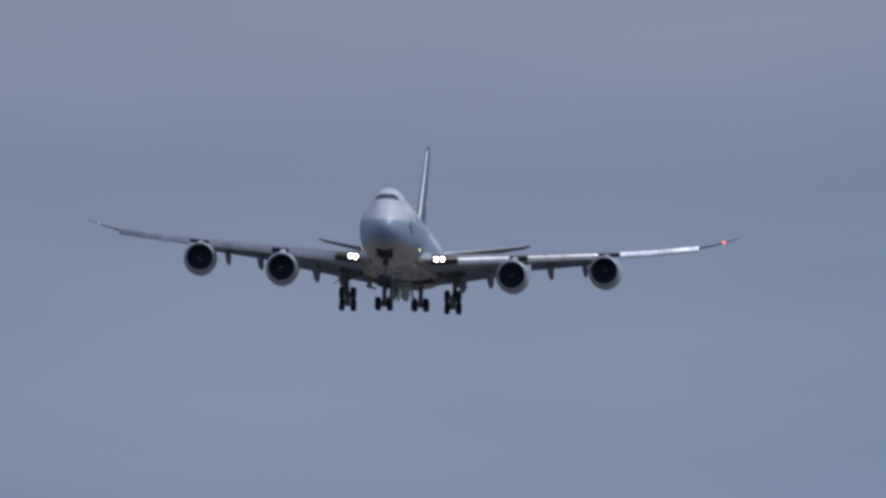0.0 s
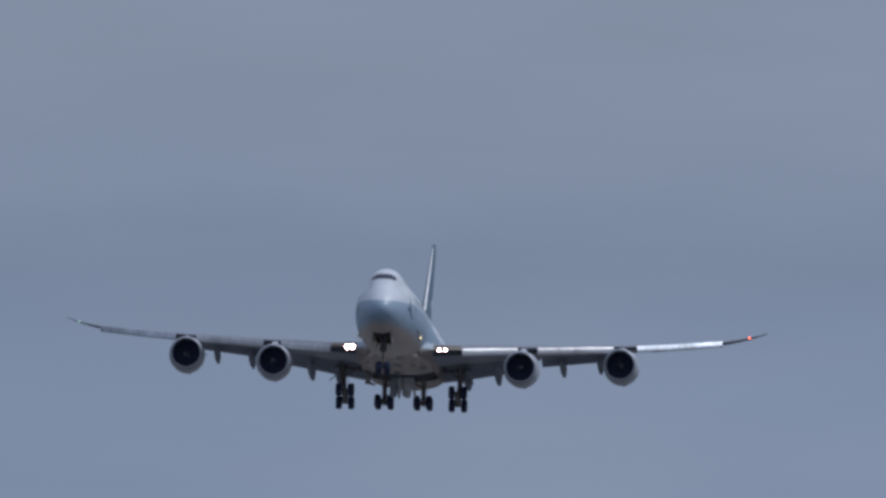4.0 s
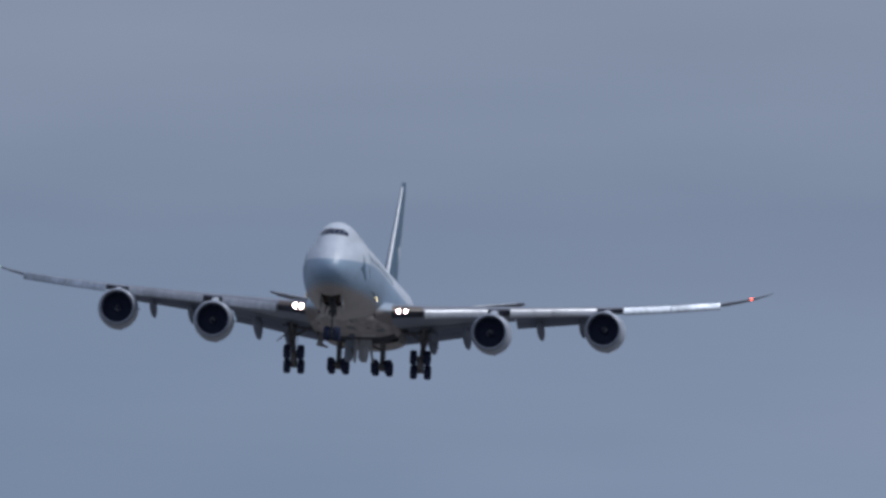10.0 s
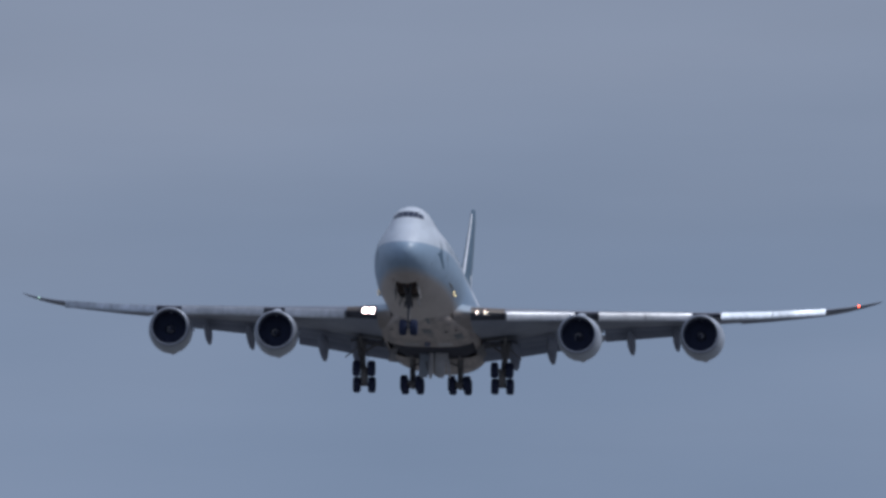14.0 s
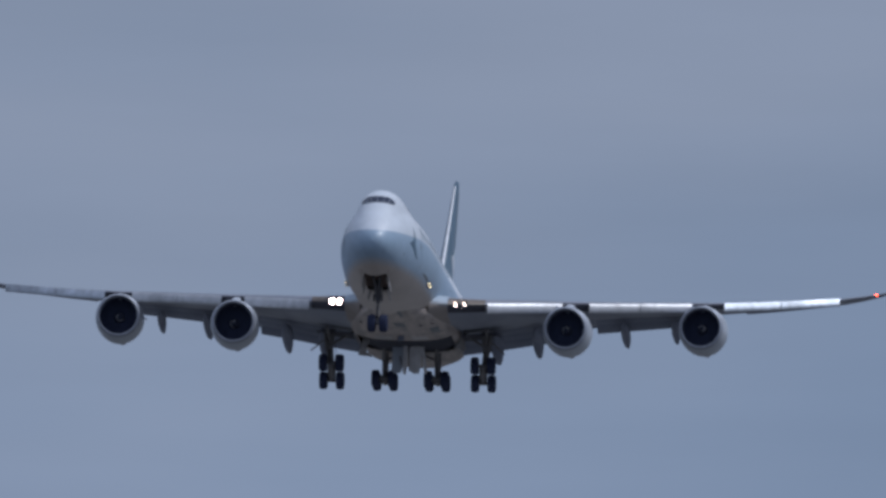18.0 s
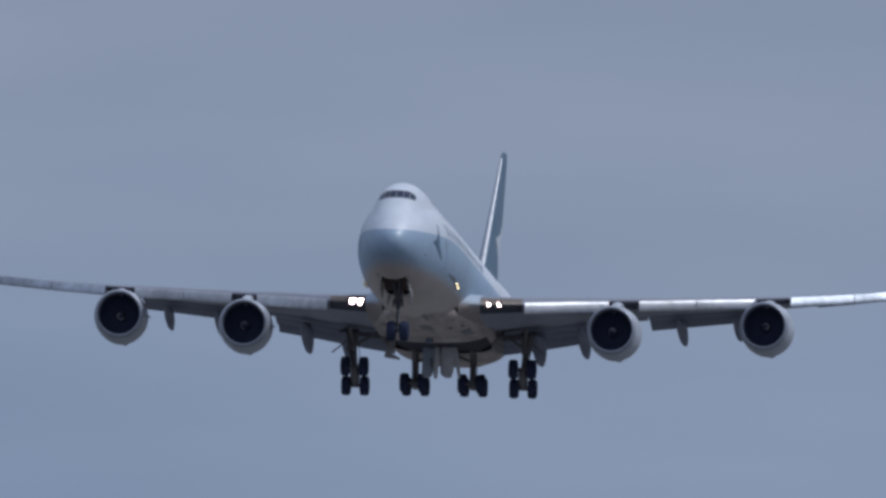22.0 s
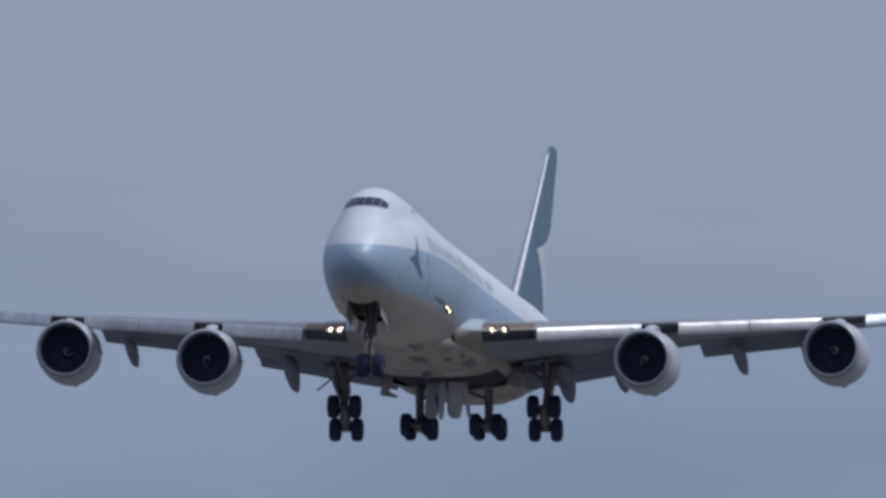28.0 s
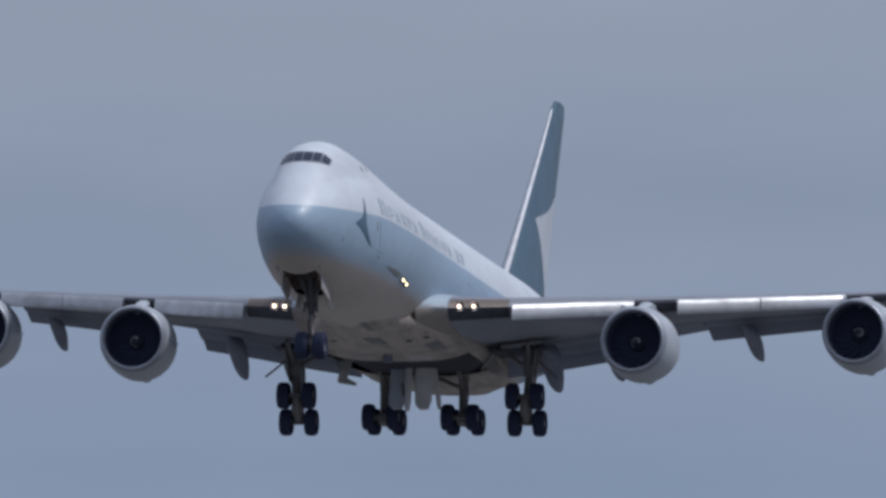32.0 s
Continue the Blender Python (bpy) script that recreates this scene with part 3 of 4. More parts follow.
# ---- engines ----
def engine_meshes():
    made = {}
    made["lip"] = lathe("inlet_lip", [(1.335, 0.55), (1.325, 0.30), (1.34, 0.12), (1.39, 0.02), (1.45, 0.0), (1.515, 0.06), (1.57, 0.22), (1.595, 0.40)], 56)
    made["duct"] = lathe("inlet_duct", [(1.332, 0.50), (1.34, 0.9), (1.345, 1.5), (1.345, 2.4)], 48)
    prof = [(1.59, 0.40), (1.67, 0.9), (1.72, 1.5), (1.74, 2.1), (1.72, 2.8), (1.62, 3.5), (1.50, 4.1), (1.36, 4.6)]
    rings = []
    for r, y in prof:
        ring = []
        for j in range(56):
            a = 2 * math.pi * j / 56
            f = 1 + 0.03 * max(0, -math.sin(a)) ** 6 * min(1, max(0, y - 0.4))  # fuller under the gearbox
            ring.append((r * f * math.cos(a), y + (0.12 * abs((j % 4) - 2) / 2 if y > 4.5 else 0), r * f * math.sin(a)))
        rings.append(ring)
    made["cowl"] = mesh_of("nacelle", *bridge(rings, True, (False, False)), 40)
    made["core"] = lathe("core_cowl", [(1.02, 3.2), (1.0, 4.2), (0.9, 5.0), (0.74, 5.7), (0.70, 5.7), (0.72, 4.2)], 40)
    made["plug"] = lathe("exhaust_plug", [(0.50, 5.0), (0.46, 5.6), (0.26, 6.2), (0.02, 6.7)], 28)
    made["spinner"] = lathe("spinner", [(0.01, 1.02), (0.12, 1.10), (0.24, 1.28), (0.34, 1.52), (0.40, 1.75)], 28)
    v, fcs = [], []
    for i in range(9):
        k = i / 8
        r = 0.36 + 0.96 * k
        tw = radians(56 + 20 * k)
        half = 0.30 + 0.20 * math.sin(math.pi * min(k + 0.2, 0.85))
        lean = 0.10 * math.sin(math.pi * k)
        for sgn, th in ((-1, 0), (-0.2, 0.018), (1, 0), (-0.2, -0.018)):
            u = sgn * half
            v.append((u * math.sin(tw) + th, 1.72 + lean * 0.5 + u * math.cos(tw) + abs(th) * 0, r))
    for i in range(8):
        for j in range(4):
            k = (j + 1) % 4
            fcs.append((i * 4 + j, i * 4 + k, i * 4 + 4 + k, i * 4 + 4 + j))
    made["blade"] = mesh_of("fan_blade", v, fcs, 40)
    made["back"] = lathe("fan_case_rear", [(1.32, 1.95), (0.5, 2.0), (0.02, 2.0)], 40)
    # the swirl painted on the spinner
    rr = []
    for i in range(13):
        k = i / 12
        a, r = 4.4 * k, 0.10 + 0.22 * k
        y = 1.065 + (r - 0.10) * 1.62
        w_ = 0.022 + 0.03 * math.sin(math.pi * k)
        rr.append([((r + q * w_) * math.cos(a), y - 0.03 + q * w_ * 1.5, (r + q * w_) * math.sin(a)) for q in (-1, 1)] + [((r + q * w_) * math.cos(a), y + 0.01 + q * w_ * 1.5, (r + q * w_) * math.sin(a)) for q in (1, -1)])
    made["swirl"] = mesh_of("spinner_spiral", *bridge(rr), 60)
    v, fcs = bridge([[(0.0, 1.2, 1.45), (0.55, 1.2, 1.45 + 0.42), (0.58, 1.9, 1.45 + 0.42), (0.03, 2.3, 1.45)], [(0.03, 1.2, 1.42), (0.58, 1.2, 1.42 + 0.42), (0.61, 1.9, 1.42 + 0.42), (0.06, 2.3, 1.42)]])
    made["strake"] = mesh_of("nacelle_strake", v, fcs, 30)
    return made


ENG = engine_meshes()


def build_engine(x, y, z):
    s = math.copysign(1, x)
    ax = abs(x)
    eng = new("engine")
    eng.parent = aircraft
    eng.matrix_basis = pose(x, y, z, 0.2, 0, -s * 1.5)
    tagged(eng, "white turbofan engine with a polished inlet lip")
    part("nacelle", ENG["cowl"], M_NACELLE, eng)
    part("inlet_lip", ENG["lip"], M_LIP, eng, "polished metal inlet lip")
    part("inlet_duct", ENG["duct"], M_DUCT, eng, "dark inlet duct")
    part("core_cowl", ENG["core"], M_HOT, eng)
    part("exhaust_plug", ENG["plug"], M_HOT, eng)
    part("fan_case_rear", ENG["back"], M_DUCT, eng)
    part("spinner", ENG["spinner"], M_SPINNER, eng, "dark spinner")
    turn = {12: 20, 21: 95}[int(round(ax))] * s
    part("spinner_spiral", ENG["swirl"], M_MARK, eng, "white spiral mark", pose(0, 0, 0, 0, turn, 0))
    for i in range(18):
        part("fan_blade", ENG["blade"], M_BLADE, eng, "", pose(0, 0, 0, 0, 20 * i + turn, 0))
    part("nacelle_strake", ENG["strake"], M_NACELLE, eng, "", pose(0, 0, 0, 0, -40 if s > 0 else 75, 0))
    part("gearbox_fairing", lathe("gearbox_fairing", [(0.001, -1.3), (0.18, -1.0), (0.32, -0.3), (0.32, 0.3), (0.18, 0.8), (0.001, 1.0)], 16), M_NACELLE, eng, "", pose(0.18, 3.3, -1.41, -2, 0, 0))
    # pylon up to the wing
    wy, wz, c, t, d = wing_at(ax, s)
    rr = []
    for k, half in ((0, 0.05), (0.12, 0.26), (0.35, 0.33), (0.7, 0.30), (1.0, 0.12)):
        yy = 1.5 + (wy - y + 3.2 - 1.5) * k
        top = (1.66 + (wz + 0.28 - z - 1.66) * min(1, k / 0.55)) if k < 0.55 else wz + 0.1 - z - 0.25 * (k - 0.55)
        low = 1.3 if k < 0.8 else 1.5
        top = max(top, low + 0.3)
        rr.append([(half, yy, low), (half, yy, top - 0.1), (half * 0.4, yy, top), (-half * 0.4, yy, top), (-half, yy, top - 0.1), (-half, yy, low)])
    part("pylon", mesh_of("pylon", *bridge(rr), 40), M_NACELLE, eng, "pale engine pylon")
    return eng


engines = [build_engine(*p) for p in ((11.90, 26.5, -2.85), (-11.96, 26.5, -2.85), (20.97, 35.5, -1.38), (-21.05, 35.5, -1.38))]


# ---- tail ----
def build_tail():
    secs = [(2.6, 57.4, 13.5), (3.4, 58.7, 12.5), (4.4, 60.2, 11.2), (8.0, 65.1, 8.0), (11.0, 69.1, 5.6), (13.5, 72.3, 3.6), (14.0, 73.2, 2.7)]
    rings = [foil_ring((0, y, z), c, 0.095, 0, True) for z, y, c in secs]
    fin = part("fin", mesh_of("fin", *bridge(rings), 40), M_TEAL, aircraft, "dark teal tail fin with a pale brush mark")
    rr = []
    for z, y, c in secs[:-1]:
        ring = foil_ring((0, y - 0.02, z), c * 1.004, 0.099, 0, True)
        rr.append([p for p in ring if p[1] < y + 0.024 * c])
    k = min(len(r) for r in rr)
    rr = [r[(len(r) - k) // 2:(len(r) - k) // 2 + k] for r in rr]
    part("leading_edge", mesh_of("leading_edge", *bridge(rr), 40), M_EDGE, fin, "polished metal leading edge")
    def fin_x(y, z):
        zs, y0, c = secs[0]
        for a, b in zip(secs, secs[1:]):
            if a[0] <= z <= b[0]:
                k = (z - a[0]) / (b[0] - a[0])
                y0, c = a[1] + (b[1] - a[1]) * k, a[2] + (b[2] - a[2]) * k
        q = min(max((y - y0) / c, 0), 1)
        return 5 * 0.095 * c * (0.2969 * math.sqrt(q) - 0.126 * q - 0.3516 * q**2 + 0.2843 * q**3 - 0.1020 * q**4)
    edge = ((3.9, 71.05), (4.3, 70.8), (5.0, 69.8), (5.8, 68.5), (6.5, 67.5), (7.1, 66.5), (7.45, 66.0), (7.62, 66.6), (7.85, 68.0), (8.15, 69.6), (8.55, 71.2), (8.95, 72.4), (9.3, 73.2))
    for s in (1, -1):
        rr = []
        for z, y in edge:
            yt = 71.15 + (z - 4.0) * 0.455
            yt = max(yt, y + 0.05)
            row = [(s * (fin_x(y + (yt - y) * i / 5, z) + 0.03), y + (yt - y) * i / 5, z) for i in range(6)]
            rr.append(row + [(px - s * 0.02, py, pz) for px, py, pz in reversed(row)])
        part("brush_mark", mesh_of("brush_mark", *bridge(rr), 50), M_FINWHITE, fin, "white brush stroke on the fin")
        rod_ = [(s * (fin_x(70.2 + (z - 4) * 0.45, z) + 0.01), 70.2 + (z - 4) * 0.45, z, 0.02) for z in (3.6, 6, 8, 10, 12, 13.3)]
        part("rudder_seam", rod("rudder_seam", rod_, 6), M_SEAM, fin)
    for s in (1, -1):
        tab = [(1.2, 63.0, 1.85, 9.4), (6.0, 67.6, 2.78, 6.2), (10.6, 71.9, 3.78, 3.2), (11.1, 72.8, 3.92, 1.8)]
        stab = part("tailplane", mesh_of("tailplane", *bridge([foil_ring((s * x, y, z), c, 0.068, 0) for x, y, z, c in tab]), 40), M_WING, aircraft, "grey swept tailplane")
        rr = [foil_ring((s * x, y + c * 0.72, z - 0.01), c * 0.31, 0.07, 2) for x, y, z, c in tab[:3]]
        part("elevator", mesh_of("elevator", *bridge(rr), 40), M_FLAP, stab, "grey elevator")
        rr = []
        for x, y, z, c in tab[:3]:
            rr.append([p for p in foil_ring((s * x, y - 0.015, z), c * 1.004, 0.071, 0) if p[1] < y + 0.045 * c])
        k = min(len(r) for r in rr)
        rr = [r[(len(r) - k) // 2:(len(r) - k) // 2 + k] for r in rr]
        part("leading_edge", mesh_of("leading_edge", *bridge(rr), 40), M_EDGE, stab, "bare metal leading edge")
    part("tail_cone", lathe("tail_cone", [(0.44, 0), (0.36, 0.5), (0.24, 0.9), (0.20, 0.9), (0.22, 0.4)], 24), M_HOT, aircraft, "metal exhaust tail cone", pose(0, 74.5, 1.78, -8))


build_tail()


# ---- landing gear ----
TYRE = lathe("tyre", [(0.30, -0.228), (0.40, -0.279), (0.52, -0.285), (0.60, -0.228), (0.635, -0.103), (0.628, -0.080), (0.635, -0.057), (0.637, 0.000), (0.635, 0.057), (0.628, 0.080), (0.635, 0.103), (0.60, 0.228), (0.52, 0.285), (0.40, 0.279), (0.30, 0.228)], 36, "x", 50)
HUB = lathe("wheel_hub", [(0.05, -0.20), (0.12, -0.22), (0.14, -0.12), (0.27, -0.10), (0.31, -0.20), (0.31, 0.20), (0.27, 0.10), (0.14, 0.12), (0.12, 0.22), (0.05, 0.20)], 24, "x", 40)


def wheel(parent, x, y, z):
    part("tyre", TYRE, M_TYRE, parent, "black rubber tyre", pose(x, y, z))
    part("wheel_hub", HUB, M_HUB, parent, "grey metal wheel hub", pose(x, y, z))


def build_main_gear(name, x, y, z, tilt, top, lean):
    """A four-wheel bogie whose pivot is at (x, y, z); top: height of the strut's upper end."""
    s = math.copysign(1, x)
    strut = part(name, rod(name, [(x + lean, y, top, 0.26), (x + lean * 0.5, y, (top + z) / 2 + 0.35, 0.24), (x + lean * 0.45, y, (top + z) / 2 + 0.1, 0.20)]), M_STRUT, aircraft, "grey landing gear leg, extended")
    part("leg_fairing", slab("leg_fairing", [(-0.30, -0.75), (0.30, -0.75), (0.42, 0.75), (-0.42, 0.75)], 0.10, lambda u, v, w_: (x + lean * 0.6 + u, y - 0.34 + w_, top - 0.75 + v), 0.05), M_STRUT, strut, "grey fairing on the leg") if top > -2.5 else None
    part("oleo_piston", rod("oleo_piston", [(x + lean * 0.45, y, (top + z) / 2 + 0.2, 0.22), (x, y, z, 0.21)]), M_STRUT, strut, "grey oleo piston")
    a = radians(tilt)
    ends = [(x, y + k * 0.735 * math.cos(a), z - k * 0.735 * math.sin(a)) for k in (-1, 1)]
    part("bogie_beam", rod("bogie_beam", [(*ends[0], 0.24), (x, y, z, 0.32), (*ends[1], 0.24)]), M_STRUT, strut, "grey bogie beam")
    for ex, ey, ez in ends:
        part("axle", rod("axle", [(ex - 0.80, ey, ez, 0.12), (ex + 0.80, ey, ez, 0.12)], 10), M_STRUT, strut)
        for q in (-0.60, 0.60):
            wheel(strut, ex + q, ey, ez)
    part("side_brace", rod("side_brace", [(x + lean * 0.4, y, (top + z) / 2 + 0.4, 0.09), (x - s * 1.5, y + 0.2, top - 0.05, 0.10)], 10), M_STRUT, strut, "diagonal side brace")
    part("drag_brace", rod("drag_brace", [(x + lean * 0.4, y, (top + z) / 2 + 0.3, 0.09), (x + lean * 0.8, y - 1.7, top, 0.10)], 10), M_STRUT, strut, "diagonal drag brace")
    part("torque_link", rod("torque_link", [(x, y + 0.15, (top + z) / 2 + 0.2, 0.07), (x, y + 0.55, (top + z) / 2 - 0.3, 0.06), (x, y + 0.15, z + 0.2, 0.07)], 8), M_STRUT, strut)
    part("brake_hose", rod("brake_hose", [(x + 0.2, y - 0.15, (top + z) / 2 + 0.5, 0.025), (x + 0.3, y - 0.3, (top + z) / 2, 0.025), (x + 0.18, y - 0.2, z + 0.1, 0.025)], 6), M_TYRE, strut, "black brake hose")
    return strut


for s in (1, -1):
    wg = build_main_gear("wing_gear_leg", s * 5.47, 35.0, -5.24, 53, -2.2, s * 0.35)
    # outer leg door on the strut and the hinged inner door
    part("gear_door", slab("gear_door", [(-0.6, -0.9), (0.7, -0.9), (0.8, 0.9), (-0.7, 0.9)], 0.06, lambda u, v, w_, s=s: (s * (5.90 + 0.12 * v + w_), 34.9 + u, -3.1 + v), 0.04), M_STRUT, wg, "grey gear door on the leg")
    part("gear_door", slab("gear_door", [(2.60, -2.6), (3.25, -2.6), (3.62, -3.92), (3.48, -4.02), (2.50, -4.26), (2.44, -4.16), (3.02, -3.82)] if s < 0 else [(3.05, -2.5), (3.75, -2.5), (4.15, -3.25), (3.95, -3.55), (3.60, -3.40)], 0.07, lambda u, v, w_, s=s: (s * u, 34.4 + (u - 3) * 1.1 + w_, v), 0.04), M_FAIRING, wg, "grey inner gear door hanging open")
    part("door_strut", rod("door_strut", [(s * 3.9, 34.8, -2.6, 0.06), (s * 3.35, 34.6, -3.4, 0.05)], 8), M_CHROME, wg)
    bg = build_main_gear("body_gear_leg", s * 1.89, 38.3, -5.36, 2.5, -3.2, s * 0.0)
    part("door_strut", rod("door_strut", [(s * 0.8, 36.2, -3.2, 0.06), (s * 0.45, 35.3, -4.6, 0.05)], 8), M_STRUT, bg)
    part("door_link", rod("door_link", [(s * 6.0, 34.9, -2.9, 0.05), (s * 6.95, 34.6, -3.75, 0.05), (s * 7.0, 34.6, -3.78, 0.03)], 8), M_STRUT, wg)

# body gear doors hanging along the keel
for cx, cy, half, low, lean, paint in ((-0.78, 35.2, 0.44, -5.22, 0.05, M_NACELLE), (-0.20, 34.9, 0.17, -5.36, 0.02, M_DOOR), (0.12, 35.6, 0.15, -5.05, -0.02, M_DOOR), (0.55, 34.6, 0.42, -5.30, 0.0, M_DOOR), (1.12, 35.0, 0.13, -5.28, -0.16, M_DOOR)):
    part("gear_door", slab("gear_door", [(-half, low + 0.25), (-half * 0.3, low), (half * 0.7, low + 0.06), (half, low + 0.5), (half * 1.1, -2.95), (-half * 1.1, -2.95)], 0.07, lambda u, v, w_, cx=cx, cy=cy, lean=lean: (cx + u * 0.9 + lean * (v + 4), cy + abs(u) * 1.2 + w_, v), 0.04), paint, bg, "pale body gear door hanging open")

# nose gear
NY, NZ = 7.25, -5.37
ng = part("nose_gear_leg", rod("nose_gear_leg", [(0, NY - 0.5, -2.3, 0.20), (0, NY - 0.26, -3.6, 0.19), (0, NY - 0.2, -3.95, 0.16)]), M_NOSELEG, aircraft, "grey nose gear leg, extended")
part("oleo_piston", rod("oleo_piston", [(0, NY - 0.22, -3.7, 0.12), (0, NY, NZ, 0.12)]), M_FAIRING, ng, "grey oleo piston")
part("axle", rod("axle", [(-0.6, NY, NZ, 0.09), (0.6, NY, NZ, 0.09)], 10), M_NOSELEG, ng)
for q in (-0.42, 0.42):
    wheel(ng, q, NY, NZ)
for q in (-0.25, 0.25):
    part("drag_brace", rod("drag_brace", [(0, NY - 0.3, -3.5, 0.09), (q, NY - 2.1, -2.3, 0.09)], 10), M_NOSELEG, ng, "diagonal drag brace")
    part("steering_cylinder", rod("steering_cylinder", [(q * 1.1, NY - 0.42, -3.35, 0.07), (q * 1.2, NY - 0.36, -3.85, 0.07)], 10), M_NOSELEG, ng, "steering cylinder")
part("torque_link", rod("torque_link", [(0, NY - 0.42, -3.8, 0.08), (0, NY - 0.75, -4.4, 0.07), (0, NY - 0.2, NZ + 0.4, 0.08)], 8), M_NOSELEG, ng)
part("leg_cover", slab("leg_cover", [(-0.26, -0.45), (0.26, -0.45), (0.34, 0.45), (-0.34, 0.45)], 0.05, lambda u, v, w_: (u, NY - 0.1 + w_, -3.2 + v), 0.05), M_FAIRING, ng, "grey cover behind the leg")
for s in (1, -1):
    part("gear_door", slab("gear_door", [(-1.7, -0.22), (0.25, -0.50), (0.50, 0.40), (-1.8, 0.52)], 0.06, lambda u, v, w_, s=s: (s * (0.88 + 0.10 * (0.55 - v) + w_), 6.1 + u, -2.92 - 0.05 * u + v), 0.04), M_FAIRING, ng, "pale nose gear door hanging open")
    part("gear_door", slab("gear_door", [(-0.7, -0.30), (0.7, -0.38), (0.75, 0.35), (-0.7, 0.35)], 0.05, lambda u, v, w_, s=s: (s * (0.62 + 0.25 * (0.35 - v) + w_), 7.9 + u, -3.25 + v), 0.04), M_FAIRING, ng, "grey aft nose gear door")
# the bay it folds into
bx, y0, y1, zt = BAY[2] + 0.25, BAY[0] - 0.2, BAY[1] + 0.2, -1.7
v = [(sx * bx, yy, zt if up else (-2.16 if yy < 5 else -2.70)) for up in (True, False) for sx, yy in ((-1, y0), (1, y0), (1, y1), (-1, y1))]
bay = part("nose_gear_bay", mesh_of("nose_gear_bay", v, [(0, 1, 2, 3), (0, 1, 5, 4), (1, 2, 6, 5), (2, 3, 7, 6), (3, 0, 4, 7)], 0), M_NOSEBAY, fuselage, "dark brown open nose gear bay")


# ---- markings and small fittings ----
def bar_pair(y, wide, low, high, stroke, kind, side):
    """Two plain slanted bars of a character's size on the fuselage's side."""
    rails = [(y, y + stroke, low, high), (y + wide - stroke, y + wide, low + (0.16 if kind == 1 else 0), high - (0.16 if kind == 2 else 0))]
    verts, faces = [], []
    for ya, yb, za, zb in rails:
        rings = []
        for yy in (ya, yb):
            zs = [za + (zb - za) * i / 4 for i in range(5)]
            slant = lambda z: yy + 0.2 * (z - low)
            rings.append([skin(slant(z), z, side, 0.02) for z in zs] + [skin(slant(z), z, side, 0.006) for z in reversed(zs)])
        v, f = bridge(rings)
        faces += [tuple(k + len(verts) for k in q) for q in f]
        verts += v
    part("lettering_bars", mesh_of("lettering_bars", verts, faces, 50), M_LETTER, fuselage, "", None)


def build_marks():
    # dark brush stroke beside the nose
    for s in (1, -1):
        rows = []
        for k, wd, sh in ((0, 0.02, 0.30), (0.15, 0.07, 0.22), (0.3, 0.13, 0.10), (0.45, 0.24, -0.10), (0.56, 0.50, -0.45), (0.62, 0.62, -0.55), (0.68, 0.42, -0.20), (0.78, 0.28, 0.20), (0.9, 0.16, 0.65), (1.0, 0.03, 1.15)):
            z = 1.50 - 2.15 * k
            rows.append((6.55 + sh - wd * 1.25, z - 0.02, 6.55 + sh + wd * 1.25, z))
        patch("brush_mark", rows, M_TEAL, fuselage, "dark teal brush stroke", s, 0.02, 4)
        # lettering as plain bars, a pair for each character
        for i in range(14):
            y = 9.5 + i * 1.45 + (0.8 if i > 5 else 0) + (0.8 if i > 11 else 0)
            h = 1.85 if i in (0, 6) else 1.66
            wl = (0.95, 0.78, 0.7, 0.76, 0.72, 0.8, 0.85, 0.75, 0.78, 0.3, 0.72, 0.72, 0.78, 0.72)[i]
            bar_pair(y, wl, 1.04, h, 0.26 if i in (0, 6) else 0.21, i % 3, s)
        for y, z, a, b in ((8.35, 0.15, 0.26, 0.42), (9.2, -1.05, 0.22, 0.10), (3.9, -0.9, 0.10, 0.22), (12.2, 3.35, 0.16, 0.22), (31.0, 0.25, 0.5, 0.04)):
            patch("service_panel", [(y, z, y, z + b), (y + a, z, y + a, z + b)], M_PANEL, fuselage, "small grey service panel", s, 0.02, 3)
        # dark stained panel ahead of the side lamps
        patch("stained_panel", [(11.2, -1.22, 11.2, -1.18), (12.4, -1.32, 12.4, -1.14), (13.5, -1.38, 13.5, -1.14), (14.3, -1.36, 14.3, -1.20)], M_SEAM, fuselage, "dark stained panel", s, 0.015, 3)
        # side lamps
        for y, z in ((14.9, -1.42), (15.75, -1.53)):
            where = pose(s * 2.91, y, z, 0, 0, s * 38)
            part("lamp_housing", lathe("lamp_housing", [(0.09, -0.04), (0.09, -0.19), (0.105, -0.18), (0.105, 0.06), (0.05, 0.16), (0.001, 0.17)], 16), M_FLAP, fuselage, "", where)
            part("side_lamp", lathe("side_lamp", [(0.001, -0.04), (0.05, -0.035), (0.085, -0.02), (0.085, -0.01)], 16), M_SIDE, fuselage, "small warm side lamp", where)
        # doors
        for y, z, a, b, name, label in ((8.9, -0.75, 1.1, 1.6, "crew_door", "crew door"), (57.0, -0.6, 1.1, 1.8, "crew_door", "crew door")):
            patch(name, [(y, z, y, z + b), (y + a / 2, z, y + a / 2, z + b), (y + a, z, y + a, z + b)], M_BODY, fuselage, label, s, 0.006, 8)
        for y in (10.4,):
            patch("upper_window", [(y, 3.18, y, 3.42), (y + 0.22, 3.18, y + 0.22, 3.42)], M_GLASS, fuselage, "small dark upper deck window", s, 0.02, 3)
    patch("cargo_door", [(50.5 + 0.85 * i, -0.7, 50.5 + 0.85 * i, 2.5) for i in range(5)], M_BODY, fuselage, "large side cargo door", 1, 0.014, 12)
    for y in (14.6, 47.8):
        patch("cargo_door", [(y + 0.65 * i, -2.55, y + 0.65 * i, -1.15) for i in range(5)], M_BODY, fuselage, "lower cargo door", -1, 0.014, 8)


build_marks()

